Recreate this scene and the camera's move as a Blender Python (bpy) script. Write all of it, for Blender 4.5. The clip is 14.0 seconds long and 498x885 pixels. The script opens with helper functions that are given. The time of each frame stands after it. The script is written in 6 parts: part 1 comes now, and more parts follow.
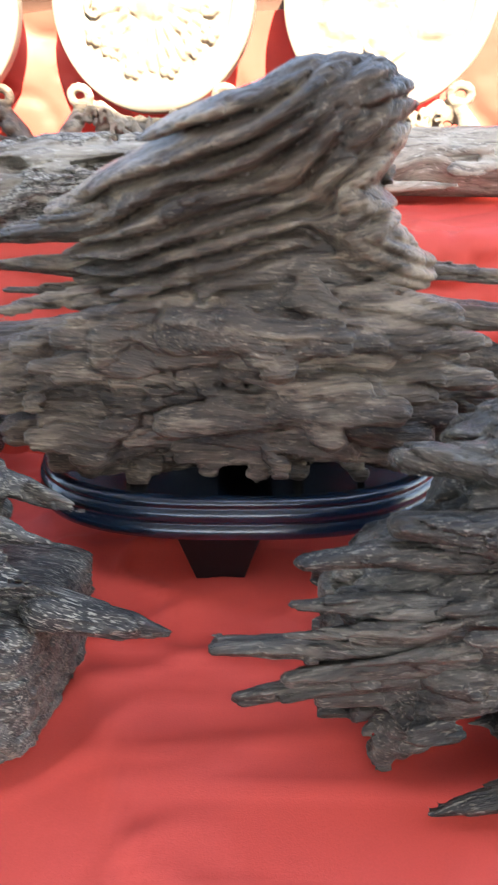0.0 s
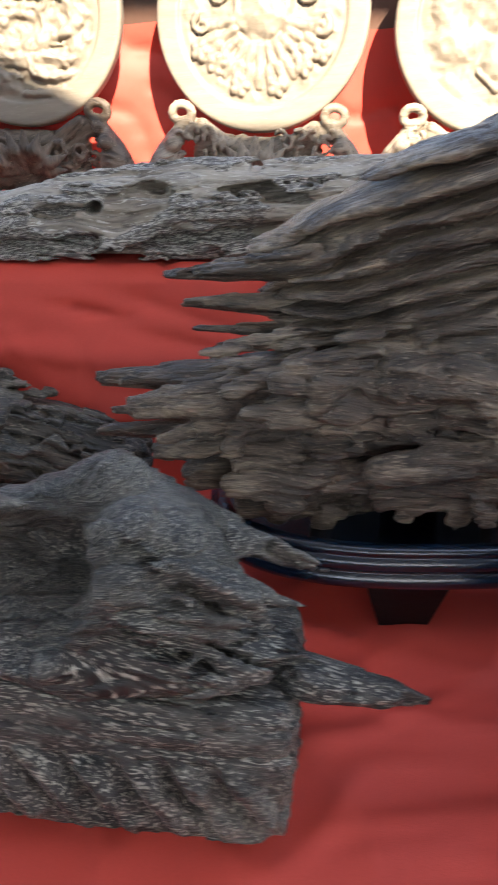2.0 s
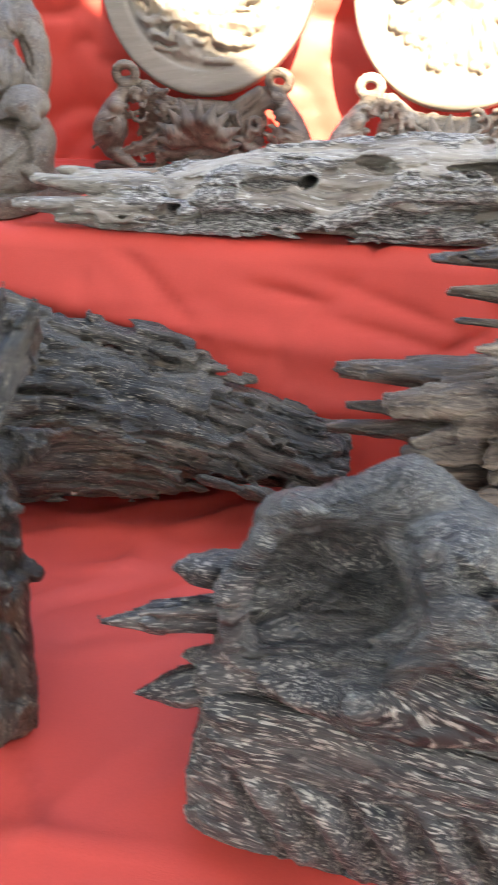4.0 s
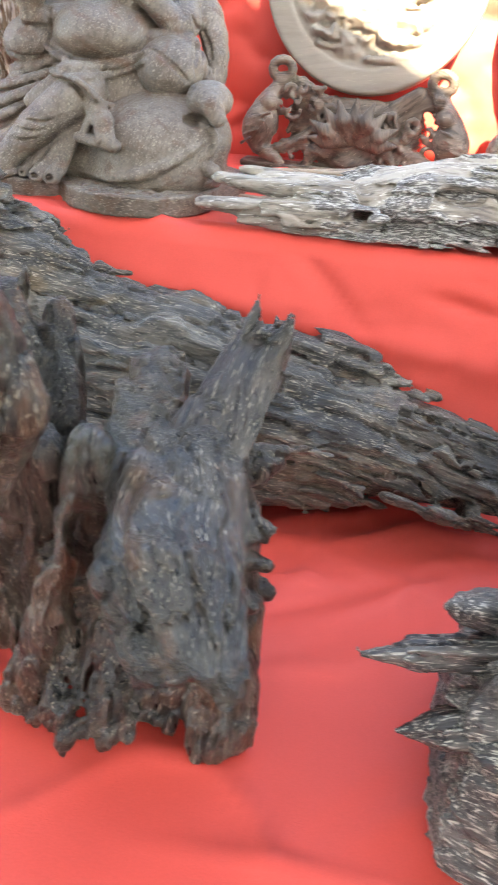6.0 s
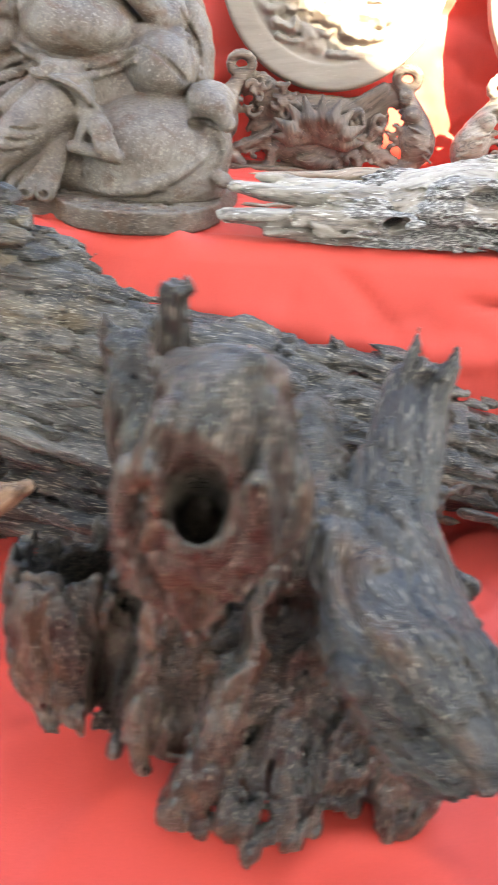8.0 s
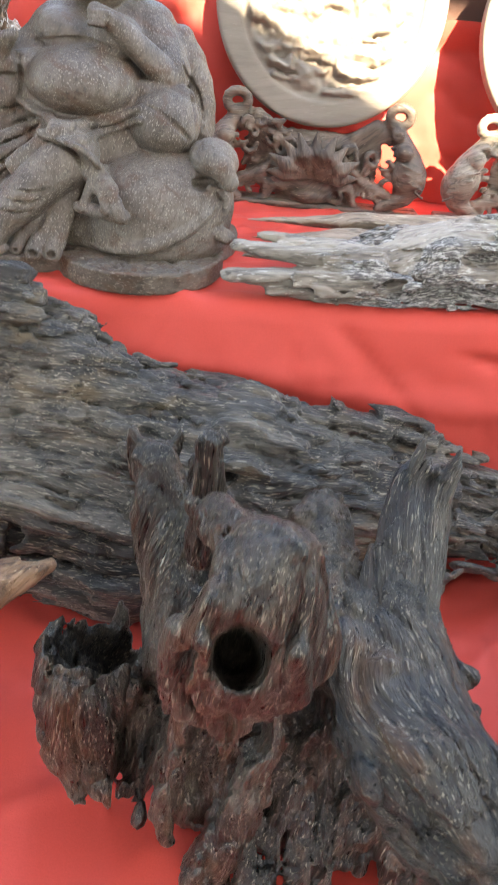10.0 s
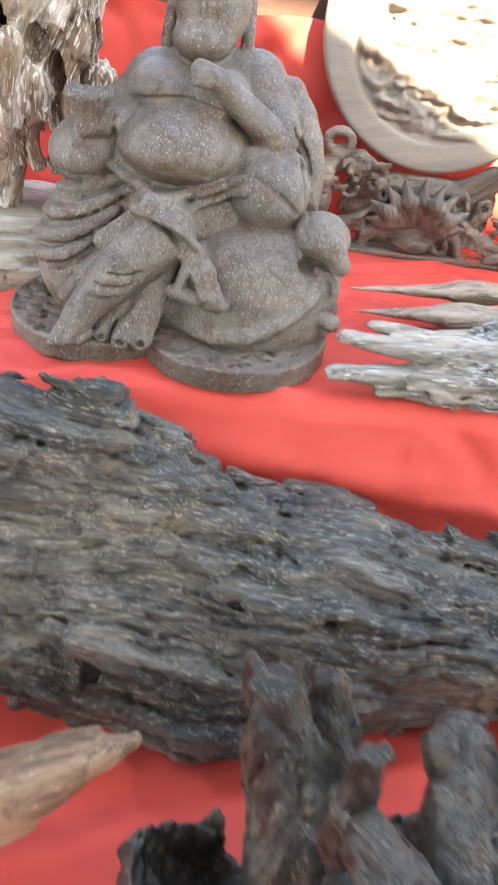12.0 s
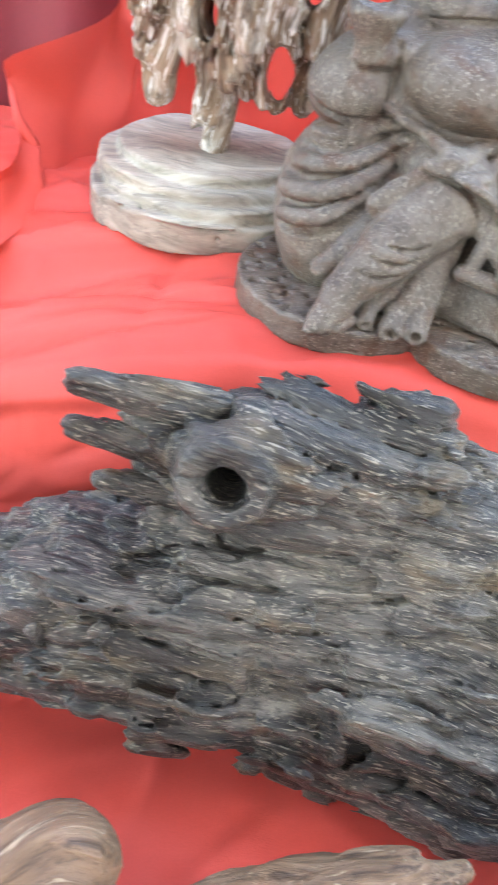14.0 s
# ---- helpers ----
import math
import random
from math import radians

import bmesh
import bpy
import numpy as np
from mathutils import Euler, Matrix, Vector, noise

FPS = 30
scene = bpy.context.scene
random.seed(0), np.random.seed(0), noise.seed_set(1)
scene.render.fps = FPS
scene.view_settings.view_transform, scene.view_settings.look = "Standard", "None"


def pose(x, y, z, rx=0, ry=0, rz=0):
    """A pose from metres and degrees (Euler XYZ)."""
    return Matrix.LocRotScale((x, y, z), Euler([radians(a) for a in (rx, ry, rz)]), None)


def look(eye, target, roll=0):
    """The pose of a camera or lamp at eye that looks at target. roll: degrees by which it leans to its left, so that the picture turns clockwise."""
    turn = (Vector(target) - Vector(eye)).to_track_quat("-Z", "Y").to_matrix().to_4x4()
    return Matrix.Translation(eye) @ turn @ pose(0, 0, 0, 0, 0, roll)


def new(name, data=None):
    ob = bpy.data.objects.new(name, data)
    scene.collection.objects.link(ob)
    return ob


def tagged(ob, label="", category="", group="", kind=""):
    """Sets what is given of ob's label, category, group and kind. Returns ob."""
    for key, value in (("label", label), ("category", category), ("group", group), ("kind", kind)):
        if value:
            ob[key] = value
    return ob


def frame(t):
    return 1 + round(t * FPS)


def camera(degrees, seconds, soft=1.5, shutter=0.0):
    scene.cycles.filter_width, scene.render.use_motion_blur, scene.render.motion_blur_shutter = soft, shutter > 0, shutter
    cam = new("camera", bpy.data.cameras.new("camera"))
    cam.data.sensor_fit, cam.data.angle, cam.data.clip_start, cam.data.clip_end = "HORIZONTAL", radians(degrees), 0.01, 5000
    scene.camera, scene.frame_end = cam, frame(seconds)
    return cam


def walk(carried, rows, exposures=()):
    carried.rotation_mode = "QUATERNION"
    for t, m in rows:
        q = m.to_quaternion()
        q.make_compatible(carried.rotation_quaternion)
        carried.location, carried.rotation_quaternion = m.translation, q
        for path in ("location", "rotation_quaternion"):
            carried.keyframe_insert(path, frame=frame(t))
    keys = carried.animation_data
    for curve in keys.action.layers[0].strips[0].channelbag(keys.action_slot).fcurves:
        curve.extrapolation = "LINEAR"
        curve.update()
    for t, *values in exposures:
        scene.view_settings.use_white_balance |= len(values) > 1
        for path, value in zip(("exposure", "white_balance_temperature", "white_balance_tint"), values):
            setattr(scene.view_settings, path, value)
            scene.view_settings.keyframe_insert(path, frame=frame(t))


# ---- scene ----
cam = camera(39.2, 14.0, 1.7, 0.6)
PATH = [
    (0, (0.009, 0.078, 1.225), (-0.022, 1.824, 0.25), -0.6),
    (0.5, (-0.001, 0.067, 1.262), (-0.085, 1.819, 0.301), -0.8),
    (1, (-0.027, 0.07, 1.276), (-0.126, 1.828, 0.327), -0.4),
    (1.5, (-0.111, 0.098, 1.269), (-0.093, 1.847, 0.3), 1.0),
    (2, (-0.203, 0.12, 1.25), (-0.157, 1.866, 0.276), 0.9),
    (2.5, (-0.271, 0.14, 1.238), (-0.238, 1.885, 0.262), 1.8),
    (3, (-0.303, 0.16, 1.224), (-0.304, 1.894, 0.228), 2.1),
    (3.5, (-0.323, 0.174, 1.215), (-0.354, 1.903, 0.21), 2.2),
    (4, (-0.372, 0.176, 1.221), (-0.476, 1.904, 0.219), 2.7),
    (4.2, (-0.396, 0.181, 1.223), (-0.524, 1.904, 0.215), 3.0),
    (6.3, (-0.564, 0.183, 1.227), (-0.768, 1.875, 0.181), 4.8),
    (6.5, (-0.595, 0.2, 1.22), (-0.755, 1.886, 0.156), 4.6),
    (7, (-0.642, 0.228, 1.223), (-0.707, 1.938, 0.188), 5.4),
    (7.5, (-0.669, 0.243, 1.223), (-0.603, 1.95, 0.182), 5.1),
    (8, (-0.73, 0.241, 1.222), (-0.545, 1.943, 0.187), 5.4),
    (8.2, (-0.759, 0.235, 1.222), (-0.566, 1.938, 0.191), 5.0),
    (10.3, (-0.762, 0.264, 1.335), (-0.51, 1.916, 0.236), 6.8),
    (10.5, (-0.741, 0.264, 1.356), (-0.586, 1.919, 0.244), 5.5),
    (11, (-0.706, 0.268, 1.38), (-0.756, 1.908, 0.236), 5.1),
    (11.5, (-0.737, 0.32, 1.369), (-0.778, 1.934, 0.189), 5.2),
    (12, (-0.815, 0.406, 1.373), (-0.686, 2.024, 0.205), 7.4),
    (12.5, (-0.877, 0.467, 1.344), (-0.67, 2.036, 0.121), 9.5),
    (13, (-0.921, 0.506, 1.337), (-0.733, 2.073, 0.109), 9.1),
    (13.5, (-0.968, 0.528, 1.317), (-0.824, 2.073, 0.055), 9.8),
    (14, (-1.004, 0.528, 1.314), (-0.969, 2.065, 0.034), 9.5),
]
walk(cam, [(t, look(eye, target, roll)) for t, eye, target, roll in PATH], [(0, 3.75, 7300, 10), (1.5, 2.85, 7250, 10), (4.2, 4.0, 7600, 10), (6.3, 4.45, 7800, 9), (8.2, 4.55, 7850, 9), (10.5, 3.95, 7750, 10), (12.5, 4.5, 7450, 9), (14, 4.6, 7250, 9)])

# ---- world, sun, exposure ----
world = bpy.data.worlds.new("world")
scene.world = world
world.use_nodes = True
wn = world.node_tree
sky = wn.nodes.new("ShaderNodeTexSky")
sky.sky_type, sky.sun_disc = 'NISHITA', False
SUN_WAY = Vector((-0.22, 0.72, -0.66)).normalized()
sky.sun_elevation = math.asin(-SUN_WAY.z)
sky.sun_rotation = math.atan2(-SUN_WAY.x, -SUN_WAY.y)
bg = wn.nodes["Background"]
wn.links.new(sky.outputs[0], bg.inputs[0])
bg.inputs[1].default_value = 0.12
sun_data = bpy.data.lights.new("sun", 'SUN')
sun_data.energy, sun_data.angle, sun_data.color = 3.6, radians(0.9), (1.0, 0.92, 0.80)
sun = new("sun", sun_data)
sun.rotation_mode = 'QUATERNION'
sun.rotation_quaternion = SUN_WAY.to_track_quat('-Z', 'Y')


# ---- materials ----
def nodes_of(name):
    m = bpy.data.materials.new(name)
    m.use_nodes = True
    nt = m.node_tree
    return m, nt, nt.nodes["Principled BSDF"]


def put(nt, kind, **kw):
    n = nt.nodes.new(kind)
    for k, v in kw.items():
        if k in n.inputs:
            n.inputs[k].default_value = v
    return n


def mapped(nt, source, scale):
    mp = nt.nodes.new("ShaderNodeMapping")
    mp.inputs["Scale"].default_value = scale
    nt.links.new(source, mp.inputs["Vector"])
    return mp.outputs[0]


def ramp(nt, fac, stops):
    r = nt.nodes.new("ShaderNodeValToRGB")
    el = r.color_ramp.elements
    while len(el) < len(stops):
        el.new(0.5)
    for e, (p, c) in zip(el, stops):
        e.position = p
        e.color = (*c, 1) if len(c) == 3 else (c[0], c[0], c[0], 1)
    nt.links.new(fac, r.inputs[0])
    return r.outputs[0]


def mix(nt, fac, a, b, mode='MIX'):
    m = nt.nodes.new("ShaderNodeMix")
    m.data_type, m.blend_type = 'RGBA', mode
    for s, v in ((m.inputs[0], fac), (m.inputs[6], a), (m.inputs[7], b)):
        if isinstance(v, (int, float)):
            s.default_value = v
        elif isinstance(v, tuple):
            s.default_value = (*v, 1)
        else:
            nt.links.new(v, s)
    return m.outputs[2]


def noise_tex(nt, vec, scale, detail=4, rough=0.6, distort=0.0):
    n = nt.nodes.new("ShaderNodeTexNoise")
    n.inputs["Scale"].default_value, n.inputs["Detail"].default_value = scale, detail
    n.inputs["Roughness"].default_value, n.inputs["Distortion"].default_value = rough, distort
    nt.links.new(vec, n.inputs["Vector"])
    return n.outputs["Fac"]


def bump(nt, bsdf, height, dist, strength=1.0, below=None):
    b = nt.nodes.new("ShaderNodeBump")
    b.inputs["Distance"].default_value, b.inputs["Strength"].default_value = dist, strength
    nt.links.new(height, b.inputs["Height"])
    if below:
        nt.links.new(below, b.inputs["Normal"])
    nt.links.new(b.outputs[0], bsdf.inputs["Normal"])
    return b.outputs[0]


def wood(name, dark, mid, pale, fleck, fleck_at=0.60, tint=None, tint_at=0.6, rough=(0.42, 0.7), fine=1.0, relief=1.0, fleck_mix=0.8, bark=None, gloss=0.35, fibre_shade_mix=0.75):
    """Weathered wood whose grain runs along the first of the 'grain' coordinates."""
    m, nt, b = nodes_of(name)
    at = nt.nodes.new("ShaderNodeAttribute")
    at.attribute_name = "grain"
    g = at.outputs["Vector"]
    big = noise_tex(nt, mapped(nt, g, (6, 14, 14)), 1.0, 5, 0.6, 0.4)
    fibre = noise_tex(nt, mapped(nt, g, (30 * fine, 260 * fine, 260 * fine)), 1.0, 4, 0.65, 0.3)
    flk = noise_tex(nt, mapped(nt, g, (85 * fine, 640 * fine, 640 * fine)), 1.0, 2, 0.5, 0.35)
    wide = noise_tex(nt, mapped(nt, g, (16, 34, 34)), 1.0, 3, 0.5, 0.5)
    strip = noise_tex(nt, mapped(nt, g, (11 * fine, 90 * fine, 90 * fine)), 1.0, 4, 0.7, 0.5)
    tone = mix(nt, 0.45, big, strip)
    col = ramp(nt, tone, [(0.36, dark), (0.50, mid), (0.64, pale)])
    if tint:
        col = mix(nt, ramp(nt, wide, [(tint_at, (0,)), (tint_at + 0.14, (1,))]), col, tint)
    # Low fibres darkened: grain streaks, and crevice shade put into the colour.
    col = mix(nt, ramp(nt, fibre, [(0.34, (fibre_shade_mix,)), (0.5, (0,))]), col, tuple(c * 0.45 for c in dark))
    patch = ramp(nt, noise_tex(nt, mapped(nt, g, (9, 22, 22)), 1.7, 3, 0.5), [(0.30, (0.15,)), (0.50, (1,))])
    spot = ramp(nt, flk, [(fleck_at, (0,)), (fleck_at + 0.09, (1,))])
    both = mix(nt, 1.0, spot, patch, 'MULTIPLY')
    amount = mix(nt, fleck_mix, (0, 0, 0), both)
    col = mix(nt, amount, col, fleck)
    if bark:
        ba = nt.nodes.new("ShaderNodeAttribute")
        ba.attribute_name = "bark"
        streak = noise_tex(nt, mapped(nt, g, (95, 620, 620)), 1.0, 3, 0.6, 0.4)
        col = mix(nt, ramp(nt, ba.outputs["Fac"], [(0.35, (0,)), (0.6, (1,))]), col, ramp(nt, streak, [(0.46, bark[0]), (0.62, bark[1])]))
    nt.links.new(col, b.inputs["Base Color"])
    nt.links.new(ramp(nt, fibre, [(0.3, (rough[0],)), (0.7, (rough[1],))]), b.inputs["Roughness"])
    b.inputs["Specular IOR Level"].default_value = gloss
    deep = bump(nt, b, strip, 0.006 * relief, 0.9)
    low = bump(nt, b, fibre, 0.0026 * relief, 0.9, deep)
    bump(nt, b, flk, 0.001 * relief, 0.7, low)
    return m


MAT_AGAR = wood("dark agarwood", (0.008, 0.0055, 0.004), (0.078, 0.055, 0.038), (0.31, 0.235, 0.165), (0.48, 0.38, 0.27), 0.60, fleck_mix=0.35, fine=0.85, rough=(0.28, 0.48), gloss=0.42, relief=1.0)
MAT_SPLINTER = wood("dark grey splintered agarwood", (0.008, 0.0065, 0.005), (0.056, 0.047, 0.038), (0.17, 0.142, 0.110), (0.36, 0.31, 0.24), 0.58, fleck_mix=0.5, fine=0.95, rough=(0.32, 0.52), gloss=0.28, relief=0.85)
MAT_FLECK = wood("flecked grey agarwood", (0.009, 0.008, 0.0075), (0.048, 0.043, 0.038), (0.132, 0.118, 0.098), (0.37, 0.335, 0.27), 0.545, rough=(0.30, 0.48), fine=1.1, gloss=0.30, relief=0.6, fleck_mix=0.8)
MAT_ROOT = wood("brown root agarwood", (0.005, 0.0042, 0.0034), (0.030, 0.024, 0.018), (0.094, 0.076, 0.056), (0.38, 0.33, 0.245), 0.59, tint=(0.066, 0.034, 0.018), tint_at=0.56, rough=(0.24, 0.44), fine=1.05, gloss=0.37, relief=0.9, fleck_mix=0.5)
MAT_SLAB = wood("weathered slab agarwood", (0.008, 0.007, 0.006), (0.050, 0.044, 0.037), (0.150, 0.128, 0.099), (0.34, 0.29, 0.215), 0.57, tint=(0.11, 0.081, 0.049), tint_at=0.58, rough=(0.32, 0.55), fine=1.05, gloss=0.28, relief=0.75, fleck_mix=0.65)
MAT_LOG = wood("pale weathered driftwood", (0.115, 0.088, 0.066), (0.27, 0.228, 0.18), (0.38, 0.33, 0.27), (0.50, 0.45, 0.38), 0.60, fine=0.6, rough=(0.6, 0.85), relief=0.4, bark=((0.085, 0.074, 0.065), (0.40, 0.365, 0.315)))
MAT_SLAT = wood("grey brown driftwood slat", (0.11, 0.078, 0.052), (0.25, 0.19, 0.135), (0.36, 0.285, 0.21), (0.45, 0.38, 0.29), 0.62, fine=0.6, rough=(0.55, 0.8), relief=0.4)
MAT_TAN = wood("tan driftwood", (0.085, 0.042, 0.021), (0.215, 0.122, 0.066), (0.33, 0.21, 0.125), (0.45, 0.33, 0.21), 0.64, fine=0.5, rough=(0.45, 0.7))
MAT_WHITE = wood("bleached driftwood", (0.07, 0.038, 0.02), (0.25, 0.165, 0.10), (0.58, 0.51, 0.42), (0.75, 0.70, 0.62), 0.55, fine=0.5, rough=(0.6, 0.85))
MAT_PALE = wood("pale sawn wood", (0.13, 0.105, 0.080), (0.31, 0.26, 0.195), (0.48, 0.42, 0.33), (0.52, 0.46, 0.37), 0.62, fine=0.5, rough=(0.55, 0.75), relief=0.3, fleck_mix=0.3, fibre_shade_mix=0.45)
MAT_STATUE = wood("grey brown carved wood", (0.060, 0.041, 0.029), (0.112, 0.084, 0.061), (0.160, 0.125, 0.094), (0.30, 0.25, 0.19), 0.57, tint=(0.090, 0.050, 0.030), tint_at=0.54, fine=1.0, rough=(0.38, 0.58), gloss=0.3, relief=0.4, fleck_mix=0.6, fibre_shade_mix=0.5)
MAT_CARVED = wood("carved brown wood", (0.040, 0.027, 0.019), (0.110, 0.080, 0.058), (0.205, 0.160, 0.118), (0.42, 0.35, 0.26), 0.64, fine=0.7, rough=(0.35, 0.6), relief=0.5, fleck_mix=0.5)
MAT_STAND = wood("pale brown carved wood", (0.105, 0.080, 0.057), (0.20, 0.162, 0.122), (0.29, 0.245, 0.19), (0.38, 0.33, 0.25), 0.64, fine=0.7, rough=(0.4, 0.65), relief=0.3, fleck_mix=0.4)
MAT_PLATE = wood("pale carved plate wood", (0.15, 0.122, 0.09), (0.185, 0.153, 0.117), (0.215, 0.18, 0.14), (0.34, 0.29, 0.22), 0.66, fine=0.7, rough=(0.4, 0.65), relief=0.1, fleck_mix=0.3, fibre_shade_mix=0.15)


def plain(name, a, b_col, scale=6.0, rough=0.6, metal=0.0, bump_d=0.001, fine_scale=120.0, coat=0.0, sheen=0.0, spec=0.5):
    m, nt, b = nodes_of(name)
    tc = nt.nodes.new("ShaderNodeTexCoord").outputs["Object"]
    n1 = noise_tex(nt, tc, scale, 5, 0.6)
    n2 = noise_tex(nt, tc, fine_scale, 3, 0.6)
    col = mix(nt, ramp(nt, n1, [(0.3, (0,)), (0.7, (1,))]), a, b_col)
    nt.links.new(mix(nt, 0.12, col, n2, 'OVERLAY'), b.inputs["Base Color"])
    b.inputs["Roughness"].default_value, b.inputs["Metallic"].default_value = rough, metal
    b.inputs["Coat Weight"].default_value = coat
    b.inputs["Sheen Weight"].default_value = sheen
    b.inputs["Specular IOR Level"].default_value = spec
    bump(nt, b, n2, bump_d, 0.6)
    return m


# Red cloth set back in shade: the shade is put into this maroon.
MAT_SHADED_RED = plain("red curtain cloth darkened as shade", (0.20, 0.012, 0.02), (0.26, 0.02, 0.028), 3.0, 0.6, 0, 0.0004, 400.0)
MAT_CLOTH = plain("red satin cloth", (0.50, 0.056, 0.040), (0.57, 0.069, 0.049), 3.0, 0.52, 0, 0.0003, 700.0, spec=0.18)
# Blue in this black is reflected sky, put into the base colour.
MAT_LACQUER = plain("black lacquer with sky tint", (0.001, 0.007, 0.016), (0.002, 0.011, 0.026), 9.0, 0.22, 0, 0.0016, 150.0, coat=0.4)
# Same black stand wood at the feet, without the painted sky reflection.
MAT_FOOT = plain("plain black lacquer, no sky tint", (0.003, 0.003, 0.004), (0.005, 0.004, 0.005), 9.0, 0.4, 0, 0.001, 130.0, spec=0.3)
MAT_BEAM = plain("dark stained timber", (0.045, 0.018, 0.010), (0.085, 0.035, 0.018), 7.0, 0.5, 0, 0.001, 90.0)
# Dark surface of the two added walls.
MAT_WALL = plain("plain dark wall surface", (0.045, 0.045, 0.047), (0.07, 0.068, 0.066), 2.0, 0.9, 0, 0.002, 60.0)
MAT_GROUND = plain("dark low-bounce", (0.04, 0.04, 0.04), (0.06, 0.058, 0.055), 1.4, 0.9, 0, 0.002, 40.0)
# Overhead diffuser, added out of view; sun shines through it as soft light.
MAT_DIFFUSER = plain("white diffusing sheet", (0.72, 0.72, 0.72), (0.8, 0.8, 0.8), 1.5, 0.8, 0, 0.001, 80.0)
# Overhead sun blocker, added out of view, letting a little light through.
MAT_SHADE = plain("grey sun-blocking sheet", (0.20, 0.20, 0.21), (0.24, 0.24, 0.25), 1.5, 0.85, 0, 0.001, 80.0)
glow = MAT_DIFFUSER.node_tree.nodes.new("ShaderNodeBsdfTranslucent")
glow.inputs[0].default_value = (0.50, 0.505, 0.51, 1)
both = MAT_DIFFUSER.node_tree.nodes.new("ShaderNodeMixShader")
both.inputs[0].default_value = 0.6
MAT_DIFFUSER.node_tree.links.new(MAT_DIFFUSER.node_tree.nodes["Principled BSDF"].outputs[0], both.inputs[1])
MAT_DIFFUSER.node_tree.links.new(glow.outputs[0], both.inputs[2])
MAT_DIFFUSER.node_tree.links.new(both.outputs[0], MAT_DIFFUSER.node_tree.nodes["Material Output"].inputs[0])
thin = MAT_SHADE.node_tree.nodes.new("ShaderNodeBsdfTranslucent")
thin.inputs[0].default_value = (0.28, 0.285, 0.29, 1)
mixed = MAT_SHADE.node_tree.nodes.new("ShaderNodeMixShader")
mixed.inputs[0].default_value = 0.6
MAT_SHADE.node_tree.links.new(MAT_SHADE.node_tree.nodes["Principled BSDF"].outputs[0], mixed.inputs[1])
MAT_SHADE.node_tree.links.new(thin.outputs[0], mixed.inputs[2])
MAT_SHADE.node_tree.links.new(mixed.outputs[0], MAT_SHADE.node_tree.nodes["Material Output"].inputs[0])


# ---- shaping tools ----
def lattice(ix, iy, iz, seed):
    h = (ix * 374761393 + iy * 668265263 + iz * 2147483647 + seed * 974634777) & 0xFFFFFFFF
    h = ((h ^ (h >> 13)) * 1274126177) & 0xFFFFFFFF
    h = ((h ^ (h >> 16)) * 2246822519) & 0xFFFFFFFF
    return ((h >> 8) & 0xFFFF).astype(np.float32) / 65535.0


def vnoise(p, seed=0):
    """Smooth value noise, 0 to 1, at the rows of p."""
    i = np.floor(p).astype(np.int64)
    f = (p - i).astype(np.float32)
    f = f * f * (3 - 2 * f)
    out = 0
    for dx in (0, 1):
        for dy in (0, 1):
            for dz in (0, 1):
                w = (f[:, 0] if dx else 1 - f[:, 0]) * (f[:, 1] if dy else 1 - f[:, 1]) * (f[:, 2] if dz else 1 - f[:, 2])
                out = out + w * lattice(i[:, 0] + dx, i[:, 1] + dy, i[:, 2] + dz, seed)
    return out


def fbm(p, seed=0, octaves=3):
    out, a, total = 0, 1.0, 0.0
    for k in range(octaves):
        out = out + a * vnoise(p * (2.03 ** k) + 17.3 * k, seed + k)
        total += a
        a *= 0.5
    return out / total


def unit(v):
    v = np.asarray(v, float)
    return v / max(np.linalg.norm(v), 1e-9)


